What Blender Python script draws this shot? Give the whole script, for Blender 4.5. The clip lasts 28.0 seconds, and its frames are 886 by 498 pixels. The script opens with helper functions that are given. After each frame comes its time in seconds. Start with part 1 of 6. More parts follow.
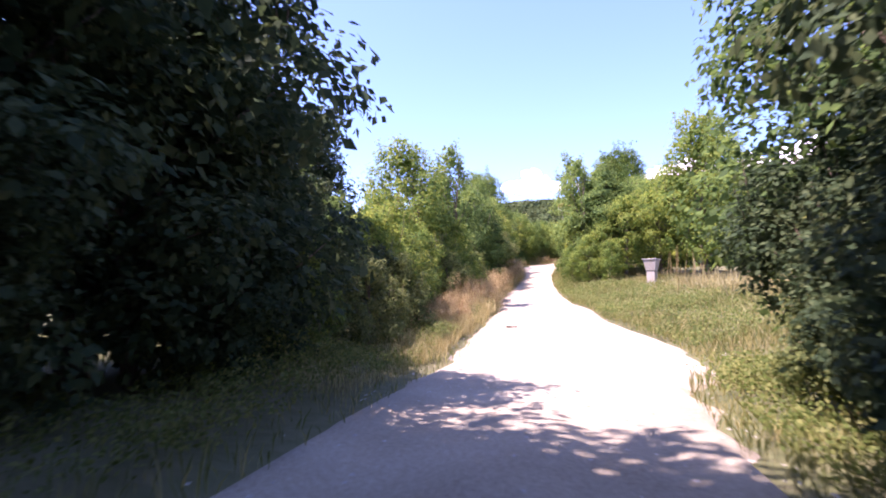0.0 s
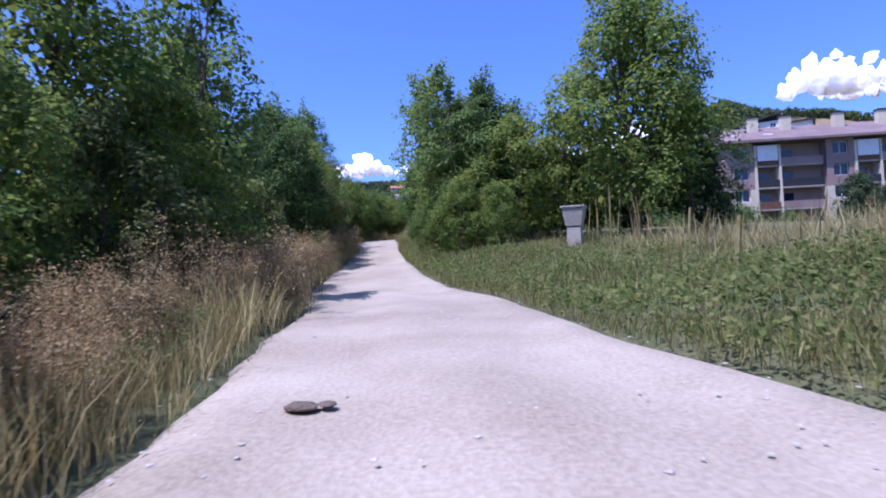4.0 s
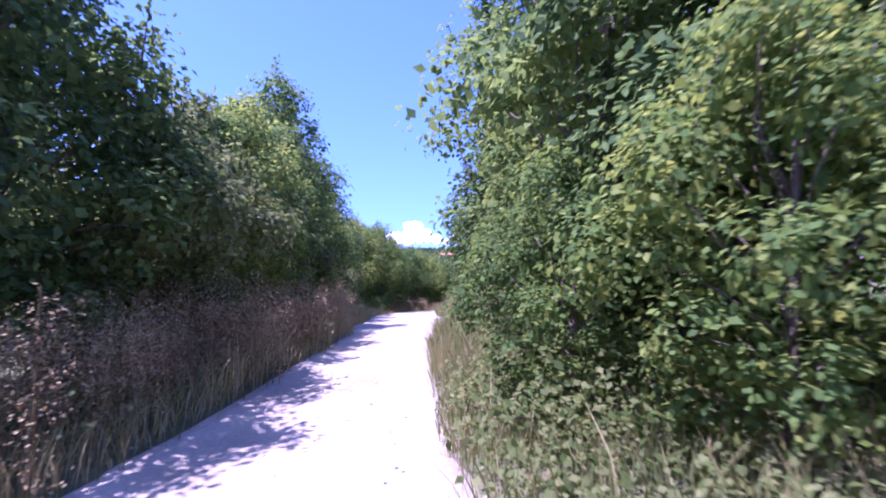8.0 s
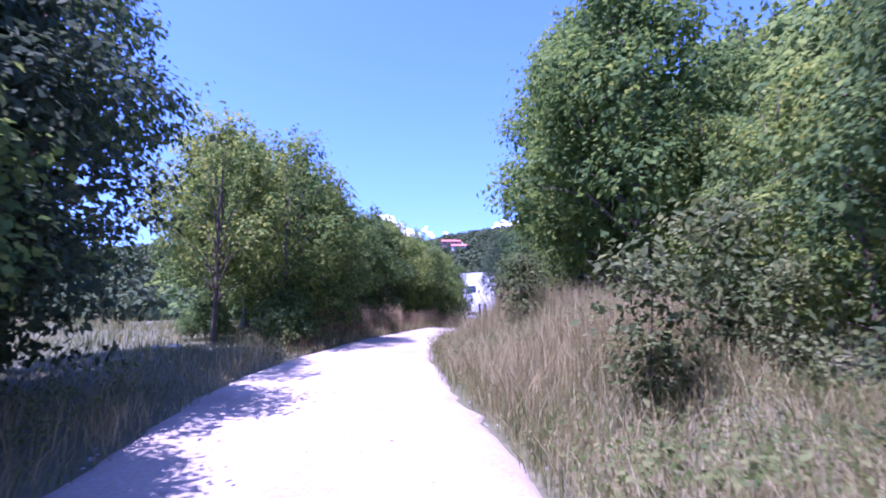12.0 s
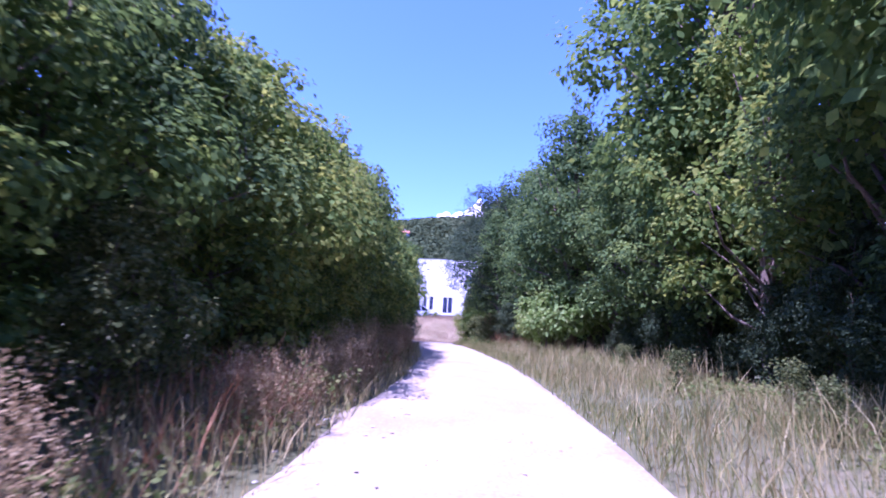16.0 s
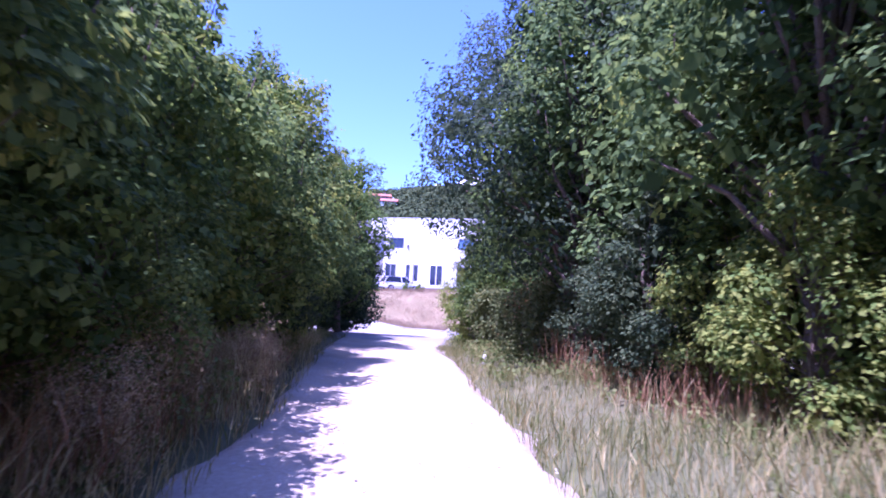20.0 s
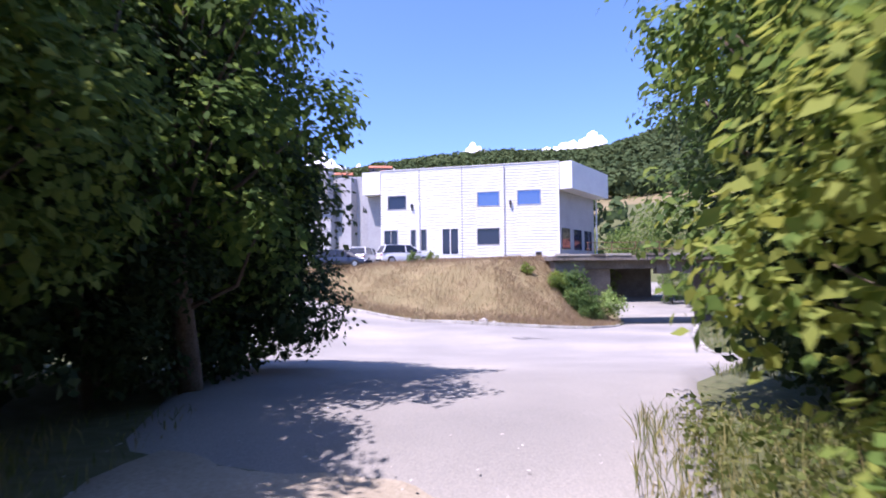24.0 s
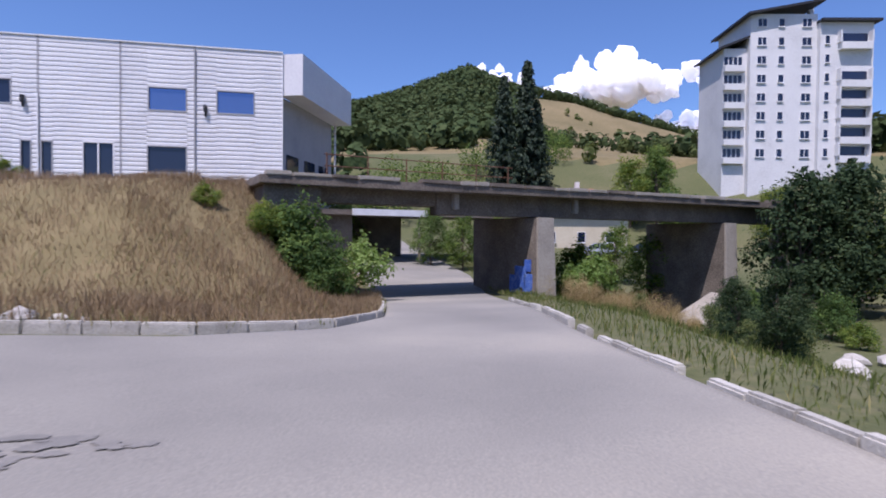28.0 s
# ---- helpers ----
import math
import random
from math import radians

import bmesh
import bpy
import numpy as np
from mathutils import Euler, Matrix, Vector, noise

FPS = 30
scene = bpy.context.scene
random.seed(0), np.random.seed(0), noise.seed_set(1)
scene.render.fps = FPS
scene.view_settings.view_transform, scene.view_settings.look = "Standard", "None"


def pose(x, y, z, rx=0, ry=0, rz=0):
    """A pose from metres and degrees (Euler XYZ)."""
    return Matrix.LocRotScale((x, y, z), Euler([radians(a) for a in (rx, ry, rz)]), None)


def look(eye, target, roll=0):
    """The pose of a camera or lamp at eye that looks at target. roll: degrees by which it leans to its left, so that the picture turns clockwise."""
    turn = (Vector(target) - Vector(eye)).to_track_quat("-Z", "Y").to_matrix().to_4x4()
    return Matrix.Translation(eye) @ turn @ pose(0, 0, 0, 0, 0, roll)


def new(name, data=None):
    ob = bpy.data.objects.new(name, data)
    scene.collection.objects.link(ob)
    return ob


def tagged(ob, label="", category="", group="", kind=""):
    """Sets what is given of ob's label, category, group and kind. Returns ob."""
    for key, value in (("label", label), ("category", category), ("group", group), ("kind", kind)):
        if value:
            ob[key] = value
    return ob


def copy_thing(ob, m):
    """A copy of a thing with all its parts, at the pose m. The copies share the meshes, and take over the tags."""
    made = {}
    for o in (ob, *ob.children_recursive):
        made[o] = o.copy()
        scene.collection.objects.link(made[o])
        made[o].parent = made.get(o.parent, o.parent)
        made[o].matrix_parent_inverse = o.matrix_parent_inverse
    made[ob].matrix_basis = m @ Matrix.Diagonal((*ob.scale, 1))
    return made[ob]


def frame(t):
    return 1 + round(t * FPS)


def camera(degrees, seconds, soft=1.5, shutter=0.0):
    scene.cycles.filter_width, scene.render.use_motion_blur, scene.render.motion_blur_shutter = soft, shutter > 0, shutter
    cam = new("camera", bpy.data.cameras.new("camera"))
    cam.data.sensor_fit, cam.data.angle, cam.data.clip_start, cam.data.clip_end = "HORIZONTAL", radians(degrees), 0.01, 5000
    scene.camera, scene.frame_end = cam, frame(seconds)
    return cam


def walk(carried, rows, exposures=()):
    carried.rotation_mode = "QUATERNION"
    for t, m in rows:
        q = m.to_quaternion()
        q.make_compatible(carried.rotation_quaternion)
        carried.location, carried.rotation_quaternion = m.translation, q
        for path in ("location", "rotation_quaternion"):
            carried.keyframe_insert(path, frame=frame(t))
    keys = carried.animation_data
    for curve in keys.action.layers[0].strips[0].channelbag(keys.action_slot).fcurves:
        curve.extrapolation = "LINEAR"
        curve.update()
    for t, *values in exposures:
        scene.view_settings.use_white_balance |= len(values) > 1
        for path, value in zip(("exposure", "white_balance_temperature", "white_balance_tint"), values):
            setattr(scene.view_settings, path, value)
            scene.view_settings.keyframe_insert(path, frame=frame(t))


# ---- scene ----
cam = camera(76.0, 28.0, soft=1.85, shutter=0.2)
PATH = [
    (0, (16.58, -104.96, -4.11), (93.86, 0.53, 24.05)),
    (0.5, (15.48, -102.51, -4.08), (94.72, 1.36, 22.78)),
    (1, (14.69, -100.47, -4.11), (94.15, 2.41, 20.44)),
    (1.5, (14.20, -98.95, -4.14), (93.49, 2.77, 17.85)),
    (2, (13.94, -97.87, -4.19), (93.04, 3.79, 15.91)),
    (2.5, (13.78, -97.01, -4.26), (92.28, 4.19, 14.26)),
    (3, (13.48, -95.87, -4.33), (90.99, 2.58, 11.97)),
    (3.5, (13.32, -94.58, -4.40), (90.75, 3.04, 9.50)),
    (5.5, (12.38, -87.82, -3.87), (98.13, -0.74, 3.00)),
    (6, (12.05, -85.73, -3.54), (97.63, -0.18, 6.09)),
    (6.5, (11.62, -83.41, -3.54), (97.83, 0.65, 9.39)),
    (7, (11.09, -81.62, -3.59), (97.20, -0.34, 10.94)),
    (7.5, (10.71, -79.83, -3.50), (97.67, 0.00, 11.81)),
    (8, (10.30, -77.95, -3.40), (98.95, 0.17, 12.00)),
    (8.5, (9.43, -75.55, -3.16), (99.80, 0.61, 15.16)),
    (9, (8.38, -73.04, -2.84), (99.36, 0.23, 17.87)),
    (9.5, (7.52, -70.45, -2.41), (99.81, -1.24, 16.95)),
    (10, (6.73, -67.18, -2.26), (99.86, -1.23, 11.55)),
    (10.5, (6.39, -64.77, -1.88), (100.57, -1.04, 7.49)),
    (11, (5.94, -62.05, -1.74), (97.79, -1.94, 7.24)),
    (11.5, (5.49, -59.45, -1.56), (100.26, -1.47, 7.84)),
    (12, (5.04, -57.01, -1.42), (98.43, -0.19, 9.09)),
    (12.5, (4.74, -54.77, -1.14), (97.40, -0.62, 10.62)),
    (13, (3.89, -52.27, -1.20), (96.57, 0.77, 13.70)),
    (13.5, (3.28, -50.12, -0.93), (97.98, -1.40, 18.53)),
    (15.5, (1.86, -40.89, -0.25), (95.63, -2.25, 7.85)),
    (16, (1.74, -38.39, -0.16), (97.66, -3.55, 2.51)),
    (16.5, (1.65, -35.78, -0.06), (96.95, -2.17, -3.90)),
    (17, (1.68, -33.42, 0.23), (96.58, -2.64, -8.06)),
    (17.5, (1.91, -30.93, 0.27), (97.10, -3.06, -7.73)),
    (18, (2.02, -28.73, 0.23), (96.09, -3.40, -5.20)),
    (18.5, (1.87, -26.22, 0.29), (94.75, -5.51, -1.78)),
    (19, (1.68, -23.71, 0.31), (94.77, -3.16, 0.08)),
    (19.5, (1.65, -21.36, 0.20), (93.90, -3.54, 1.59)),
    (20, (1.46, -19.13, 0.17), (95.03, -3.15, 1.71)),
    (20.5, (1.34, -16.77, 0.06), (94.32, -0.98, 1.67)),
    (21, (1.18, -14.62, 0.12), (95.02, -0.53, 1.18)),
    (21.5, (1.05, -12.59, 0.12), (94.22, 0.92, 1.56)),
    (22, (0.79, -10.31, 0.17), (94.40, 1.52, 4.73)),
    (22.5, (0.50, -8.45, 0.18), (93.93, 1.32, 6.47)),
    (24.5, (-0.01, -0.03, -0.02), (91.78, -0.38, -0.16)),
    (25, (0.01, 2.24, -0.08), (91.29, -1.36, -3.26)),
    (25.5, (0.22, 4.03, -0.12), (92.93, -1.32, -5.69)),
    (26, (0.45, 5.72, -0.11), (92.86, -1.14, -7.89)),
    (26.5, (0.81, 7.65, -0.35), (90.88, -0.25, -11.07)),
    (27, (1.36, 9.61, -0.48), (89.24, -1.06, -15.09)),
    (27.5, (2.17, 11.67, -0.71), (89.20, -0.16, -19.71)),
    (28, (3.15, 13.89, -0.93), (88.66, -0.58, -24.07)),
]
walk(cam, [(t, pose(*p, *r)) for t, p, r in PATH],
     exposures=[(0, 1.9, 6350, 50), (0.6, 1.25, 5900, 42), (1.5, 0.7, 5300, 42), (3.0, 0.22, 5050, 27), (3.5, 0.27, 5080, 30), (5.5, 1.44, 4900, 61), (9.5, 1.55, 4980, 69), (12.0, 1.46, 4800, 71), (13.3, 1.15, 4800, 64), (16.0, 1.45, 4800, 72), (18.0, 1.66, 4850, 69), (19.3, 1.75, 4880, 76), (21.0, 1.68, 4950, 67), (22.5, 1.56, 5150, 52), (24.3, 0.9, 5800, 34), (24.7, 0.55, 5800, 32), (25.0, 0.34, 5600, 30), (26.0, 0.2, 5650, 29), (28.0, 0.14, 5850, 27)])

# ---- world, sun ----
SUN = Vector((-0.37, -0.31, 1.0)).normalized()
world = bpy.data.worlds.new("sky")
scene.world = world
world.use_nodes = True
wn = world.node_tree.nodes
sky = wn.new("ShaderNodeTexSky")
sky.sky_type = "NISHITA"
sky.sun_disc = False
sky.sun_elevation = math.asin(SUN.z)
sky.sun_rotation = math.atan2(SUN.x, SUN.y)
sky.air_density, sky.dust_density, sky.ozone_density = 1.0, 0.9, 10.0
wn["Background"].inputs["Strength"].default_value = 0.13
world.node_tree.links.new(sky.outputs[0], wn["Background"].inputs[0])
sun = new("sun", bpy.data.lights.new("sun", "SUN"))
sun.data.energy, sun.data.angle, sun.data.color = 4.8, radians(0.55), (1.0, 0.93, 0.82)
sun.matrix_world = look((0, 0, 60), tuple(Vector((0, 0, 60)) - SUN))


# ---- materials ----
def mat(name, cols, rough=0.8, scale=8.0, fine=60.0, bump=0.2, metal=0.0, island=0.0, obj=0.0, spec=0.3, leaf=0.0, mottle=0.5, dist=0.02):
    """cols: two to four colours over noise at two scales; island and obj: brightness spread by piece and by object."""
    m = bpy.data.materials.new(name)
    m.use_nodes = True
    t = m.node_tree
    n, l = t.nodes, t.links
    b = n["Principled BSDF"]
    geo = n.new("ShaderNodeNewGeometry")
    a = n.new("ShaderNodeTexNoise")
    a.inputs["Scale"].default_value, a.inputs["Detail"].default_value = scale, 5
    f = n.new("ShaderNodeTexNoise")
    f.inputs["Scale"].default_value, f.inputs["Detail"].default_value = fine, 3
    src = geo.outputs["Position"]
    l.new(src, a.inputs["Vector"]), l.new(src, f.inputs["Vector"])
    mx = n.new("ShaderNodeMix")
    mx.inputs[0].default_value = 1 - mottle
    l.new(a.outputs["Fac"], mx.inputs[2]), l.new(f.outputs["Fac"], mx.inputs[3])
    fac = mx.outputs[0]
    if island:
        isl = n.new("ShaderNodeMath")
        isl.operation = "MULTIPLY_ADD"
        l.new(geo.outputs["Random Per Island"], isl.inputs[0])
        isl.inputs[1].default_value = island
        l.new(fac, isl.inputs[2])
        sub = n.new("ShaderNodeMath")
        sub.operation = "SUBTRACT"
        l.new(isl.outputs[0], sub.inputs[0])
        sub.inputs[1].default_value = island / 2
        fac = sub.outputs[0]
    if obj:
        oi = n.new("ShaderNodeObjectInfo")
        o2 = n.new("ShaderNodeMath")
        o2.operation = "MULTIPLY_ADD"
        l.new(oi.outputs["Random"], o2.inputs[0])
        o2.inputs[1].default_value = obj
        l.new(fac, o2.inputs[2])
        o3 = n.new("ShaderNodeMath")
        o3.operation = "SUBTRACT"
        l.new(o2.outputs[0], o3.inputs[0])
        o3.inputs[1].default_value = obj / 2
        fac = o3.outputs[0]
    r = n.new("ShaderNodeValToRGB")
    l.new(fac, r.inputs[0])
    el = r.color_ramp.elements
    while len(el) < len(cols):
        el.new(0.5)
    for i, c in enumerate(cols):
        el[i].position = 0.3 + 0.4 * i / max(1, len(cols) - 1)
        el[i].color = (*c, 1)
    l.new(r.outputs[0], b.inputs["Base Color"])
    b.inputs["Roughness"].default_value, b.inputs["Metallic"].default_value = rough, metal
    b.inputs["Specular IOR Level"].default_value = spec
    if bump:
        bp = n.new("ShaderNodeBump")
        bp.inputs["Strength"].default_value, bp.inputs["Distance"].default_value = bump, dist
        l.new(f.outputs["Fac"], bp.inputs["Height"]), l.new(bp.outputs[0], b.inputs["Normal"])
    if leaf:
        tr = n.new("ShaderNodeBsdfTranslucent")
        hs = n.new("ShaderNodeHueSaturation")
        hs.inputs["Hue"].default_value, hs.inputs["Saturation"].default_value, hs.inputs["Value"].default_value = 0.48, 1.05, 1.5
        l.new(r.outputs[0], hs.inputs["Color"]), l.new(hs.outputs[0], tr.inputs[0])
        ms = n.new("ShaderNodeMixShader")
        ms.inputs[0].default_value = leaf
        l.new(b.outputs[0], ms.inputs[1]), l.new(tr.outputs[0], ms.inputs[2])
        l.new(ms.outputs[0], n["Material Output"].inputs[0])
    return m


def glass(name, col, rough=0.05):
    m = bpy.data.materials.new(name)
    m.use_nodes = True
    b = m.node_tree.nodes["Principled BSDF"]
    b.inputs["Base Color"].default_value = (*col, 1)
    b.inputs["Roughness"].default_value, b.inputs["Specular IOR Level"].default_value = rough, 0.5
    b.inputs["Coat Weight"].default_value = 0.25
    return m


GRAVEL = mat("pale_gravel", [(0.225, 0.19, 0.134), (0.33, 0.288, 0.212), (0.43, 0.385, 0.298)], 0.95, 0.7, 26, 0.4, mottle=0.55, dist=0.03)
ASPHALT = mat("worn_asphalt", [(0.165, 0.16, 0.147), (0.258, 0.246, 0.218), (0.39, 0.36, 0.3)], 0.9, 0.2, 45, 0.35, mottle=0.68)
SOIL = mat("dry_soil_and_turf", [(0.062, 0.078, 0.03), (0.1, 0.108, 0.046), (0.165, 0.148, 0.08)], 0.95, 0.11, 5, 0.6, mottle=0.55, dist=0.06)
SLOPE = mat("dry_hill_pasture", [(0.12, 0.105, 0.046), (0.185, 0.15, 0.072), (0.255, 0.2, 0.105)], 0.95, 0.035, 0.7, 0.6, mottle=0.6, dist=0.1)
STONE = mat("pale_stone", [(0.36, 0.34, 0.31), (0.5, 0.48, 0.44), (0.6, 0.57, 0.52)], 0.9, 6, 40, 0.5, obj=0.3)
KERB = mat("kerb_concrete", [(0.3, 0.285, 0.25), (0.42, 0.4, 0.36), (0.52, 0.5, 0.45)], 0.9, 3, 30, 0.5, obj=0.3)
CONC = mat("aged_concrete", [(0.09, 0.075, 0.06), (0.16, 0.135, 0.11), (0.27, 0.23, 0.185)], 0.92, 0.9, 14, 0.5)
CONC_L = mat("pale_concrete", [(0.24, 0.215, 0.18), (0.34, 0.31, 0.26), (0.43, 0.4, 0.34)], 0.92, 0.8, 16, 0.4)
RUST = mat("rusty_steel", [(0.06, 0.03, 0.02), (0.14, 0.07, 0.04), (0.2, 0.11, 0.07)], 0.8, 5, 40, 0.4)
LEAF_A = mat("leaf_mid_green", [(0.059, 0.110, 0.030), (0.114, 0.188, 0.041), (0.232, 0.277, 0.062)], 0.7, 1.2, 9, 0.0, island=0.34, obj=0.25, spec=0.09, leaf=0.45)
LEAF_B = mat("leaf_dark_green", [(0.048, 0.090, 0.030), (0.097, 0.164, 0.047), (0.177, 0.250, 0.065)], 0.7, 1.2, 9, 0.0, island=0.34, obj=0.25, spec=0.09, leaf=0.44)
LEAF_C = mat("leaf_yellow_green", [(0.100, 0.173, 0.039), (0.178, 0.282, 0.070), (0.298, 0.383, 0.142)], 0.62, 1.2, 9, 0.0, island=0.34, obj=0.2, spec=0.2, leaf=0.48)
LEAF_D = mat("leaf_dusty", [(0.058, 0.082, 0.028), (0.1, 0.135, 0.043), (0.175, 0.205, 0.075)], 0.7, 1.2, 9, 0.0, island=0.5, obj=0.25, spec=0.1, leaf=0.42)
NEEDLE = mat("spruce_needles", [(0.013, 0.026, 0.0156), (0.026, 0.0468, 0.026), (0.0455, 0.0715, 0.0364)], 0.7, 1.5, 9, 0.0, island=0.5, leaf=0.1)
BARK = mat("bark", [(0.07, 0.05, 0.035), (0.13, 0.1, 0.075), (0.2, 0.165, 0.13)], 0.9, 4, 40, 0.7)
HERB = mat("herb_leaves", [(0.069, 0.103, 0.024), (0.115, 0.155, 0.041), (0.196, 0.213, 0.072)], 0.6, 1.2, 9, 0.0, island=0.55, spec=0.1, leaf=0.42)
STRAW = mat("straw", [(0.194, 0.165, 0.058), (0.320, 0.283, 0.110), (0.436, 0.397, 0.189)], 0.8, 0.8, 9, 0.0, island=0.6, leaf=0.3)
# Darkened copy of the leaf greens; deep shade is put into the colour.
LEAF_E = mat("leaf_green_darkened_for_shade", [(0.025, 0.046, 0.022), (0.045, 0.076, 0.034), (0.085, 0.115, 0.050)], 0.7, 1.2, 9, 0.0, island=0.34, obj=0.2, spec=0.09, leaf=0.32)
VERGE = mat("verge_blades", [(0.085, 0.115, 0.03), (0.165, 0.182, 0.05), (0.31, 0.275, 0.11)], 0.8, 0.45, 9, 0.0, island=0.55, leaf=0.3)
RUSSET = mat("russet_stalks", [(0.14, 0.07, 0.028), (0.22, 0.12, 0.05), (0.33, 0.2, 0.095)], 0.85, 1, 9, 0.0, island=0.6, leaf=0.2)
DRY = mat("withered_weeds", [(0.186, 0.135, 0.054), (0.313, 0.239, 0.105), (0.459, 0.376, 0.187)], 0.85, 1, 9, 0.0, island=0.6, leaf=0.25)
WOODS = mat("far_woods", [(0.043, 0.066, 0.028), (0.062, 0.09, 0.036), (0.09, 0.115, 0.048)], 0.95, 0.05, 0.6, 0.9, island=0.25, spec=0.05, dist=0.8, leaf=0.15)
CLADDING = mat("white_ribbed_cladding", [(0.63, 0.63, 0.64), (0.7, 0.7, 0.7), (0.76, 0.76, 0.75)], 0.45, 0.5, 6, 0.05, obj=0.15)
# Grey trim and backing; also stands in for shade on recessed works walls.
CLAD_GREY = mat("grey_cladding_and_wall_shade", [(0.28, 0.28, 0.29), (0.36, 0.36, 0.37), (0.42, 0.42, 0.42)], 0.5, 0.5, 8, 0.05)
PLASTER = mat("white_plaster", [(0.52, 0.52, 0.51), (0.66, 0.66, 0.65), (0.72, 0.72, 0.7)], 0.85, 0.3, 6, 0.1)
PINK = mat("pinkish_render", [(0.2, 0.145, 0.125), (0.28, 0.205, 0.18), (0.34, 0.26, 0.225)], 0.9, 0.4, 9, 0.2)
CREAM = mat("cream_render", [(0.46, 0.4, 0.28), (0.56, 0.5, 0.37), (0.62, 0.57, 0.45)], 0.9, 0.5, 9, 0.15)
ROOF_BR = mat("brown_roof_sheet", [(0.12, 0.08, 0.075), (0.2, 0.15, 0.14), (0.27, 0.21, 0.2)], 0.8, 0.6, 12, 0.3)
ROOF_RED = mat("red_roof_tiles", [(0.28, 0.09, 0.05), (0.4, 0.15, 0.085), (0.5, 0.22, 0.13)], 0.85, 1.2, 8, 0.5)
DARK = mat("dark_trim", [(0.015, 0.015, 0.017), (0.03, 0.03, 0.033), (0.05, 0.05, 0.05)], 0.5, 3, 20, 0.1)
TYRE = mat("tyre_rubber", [(0.012, 0.012, 0.012), (0.02, 0.02, 0.02), (0.035, 0.033, 0.03)], 0.9, 8, 60, 0.3)
RIM = mat("alloy_rim", [(0.4, 0.4, 0.41), (0.5, 0.5, 0.51), (0.6, 0.6, 0.6)], 0.3, 9, 40, 0.0, metal=0.9)
PANE = glass("window_pane", (0.015, 0.022, 0.05))
# Blue base colour imitates the sky's reflection in the upper windows.
PANE_SKY = glass("sky_reflection_blue_pane", (0.17, 0.23, 0.38), 0.12)
PANE_SKY.node_tree.nodes["Principled BSDF"].inputs["Metallic"].default_value = 0.8
GREYPL = mat("grey_plaster", [(0.3, 0.3, 0.31), (0.38, 0.38, 0.39), (0.44, 0.44, 0.45)], 0.85, 0.3, 6, 0.1)
BANKSTRAW = mat("tan_bank_straw", [(0.185, 0.131, 0.068), (0.262, 0.19, 0.104), (0.345, 0.26, 0.153)], 0.85, 0.35, 9, 0.0, island=0.55, leaf=0.25, mottle=0.35)
CARGLASS = glass("car_glass", (0.012, 0.014, 0.018))
TRIM_W = mat("white_trim", [(0.6, 0.6, 0.6), (0.72, 0.72, 0.72), (0.8, 0.8, 0.8)], 0.5, 2, 20, 0.05)
BLUE = mat("blue_spray_paint", [(0.03, 0.08, 0.35), (0.06, 0.14, 0.5), (0.25, 0.35, 0.6)], 0.7, 4, 20, 0.1)
CLOUD = mat("cloud_white", [(0.85, 0.85, 0.87), (0.92, 0.92, 0.93), (0.96, 0.96, 0.96)], 1.0, 0.01, 0.05, 0.0, leaf=0.5)


def paint(name, col):
    m = mat(name, [tuple(c * 0.9 for c in col), col, tuple(min(1, c * 1.05) for c in col)], 0.25, 2, 30, 0.0, spec=0.5)
    m.node_tree.nodes["Principled BSDF"].inputs["Coat Weight"].default_value = 0.7
    return m


WHITE_CAR = paint("white_car_paint", (0.7, 0.7, 0.72))
NAVY_CAR = paint("dark_blue_car_paint", (0.02, 0.025, 0.045))
RED_CAR = paint("red_car_paint", (0.42, 0.02, 0.02))
SILVER_CAR = paint("silver_car_paint", (0.42, 0.45, 0.5))
LAMP_R = glass("red_lamp", (0.4, 0.02, 0.02))


# ---- mesh helpers ----
def mesh_of(name, verts, faces, material=None, smooth=False):
    me = bpy.data.meshes.new(name)
    me.from_pydata([tuple(v) for v in verts], [], [tuple(f) for f in faces])
    if material:
        me.materials.append(material)
    if smooth:
        me.polygons.foreach_set("use_smooth", [True] * len(me.polygons))
    me.update()
    return me


def quads_mesh(name, V, k, material):
    """Many islands of k corners each from an (n, k, 3) array, one face an island."""
    n = len(V)
    me = bpy.data.meshes.new(name)
    me.vertices.add(n * k)
    me.vertices.foreach_set("co", np.ascontiguousarray(V, dtype=np.float32).ravel())
    me.loops.add(n * k)
    me.loops.foreach_set("vertex_index", np.arange(n * k, dtype=np.int32))
    me.polygons.add(n)
    me.polygons.foreach_set("loop_start", np.arange(0, n * k, k, dtype=np.int32))
    me.polygons.foreach_set("loop_total", np.full(n, k, dtype=np.int32))
    me.materials.append(material)
    me.update(calc_edges=True)
    return me


def put(name, me, parent=None, label=""):
    ob = new(name, me)
    if parent:
        ob.parent = parent
    if label:
        ob["label"] = label
    return ob


def part(name, bm, material, parent, label=""):
    me = bpy.data.meshes.new(name)
    bm.to_mesh(me)
    bm.free()
    me.materials.append(material)
    return put(name, me, parent, label)


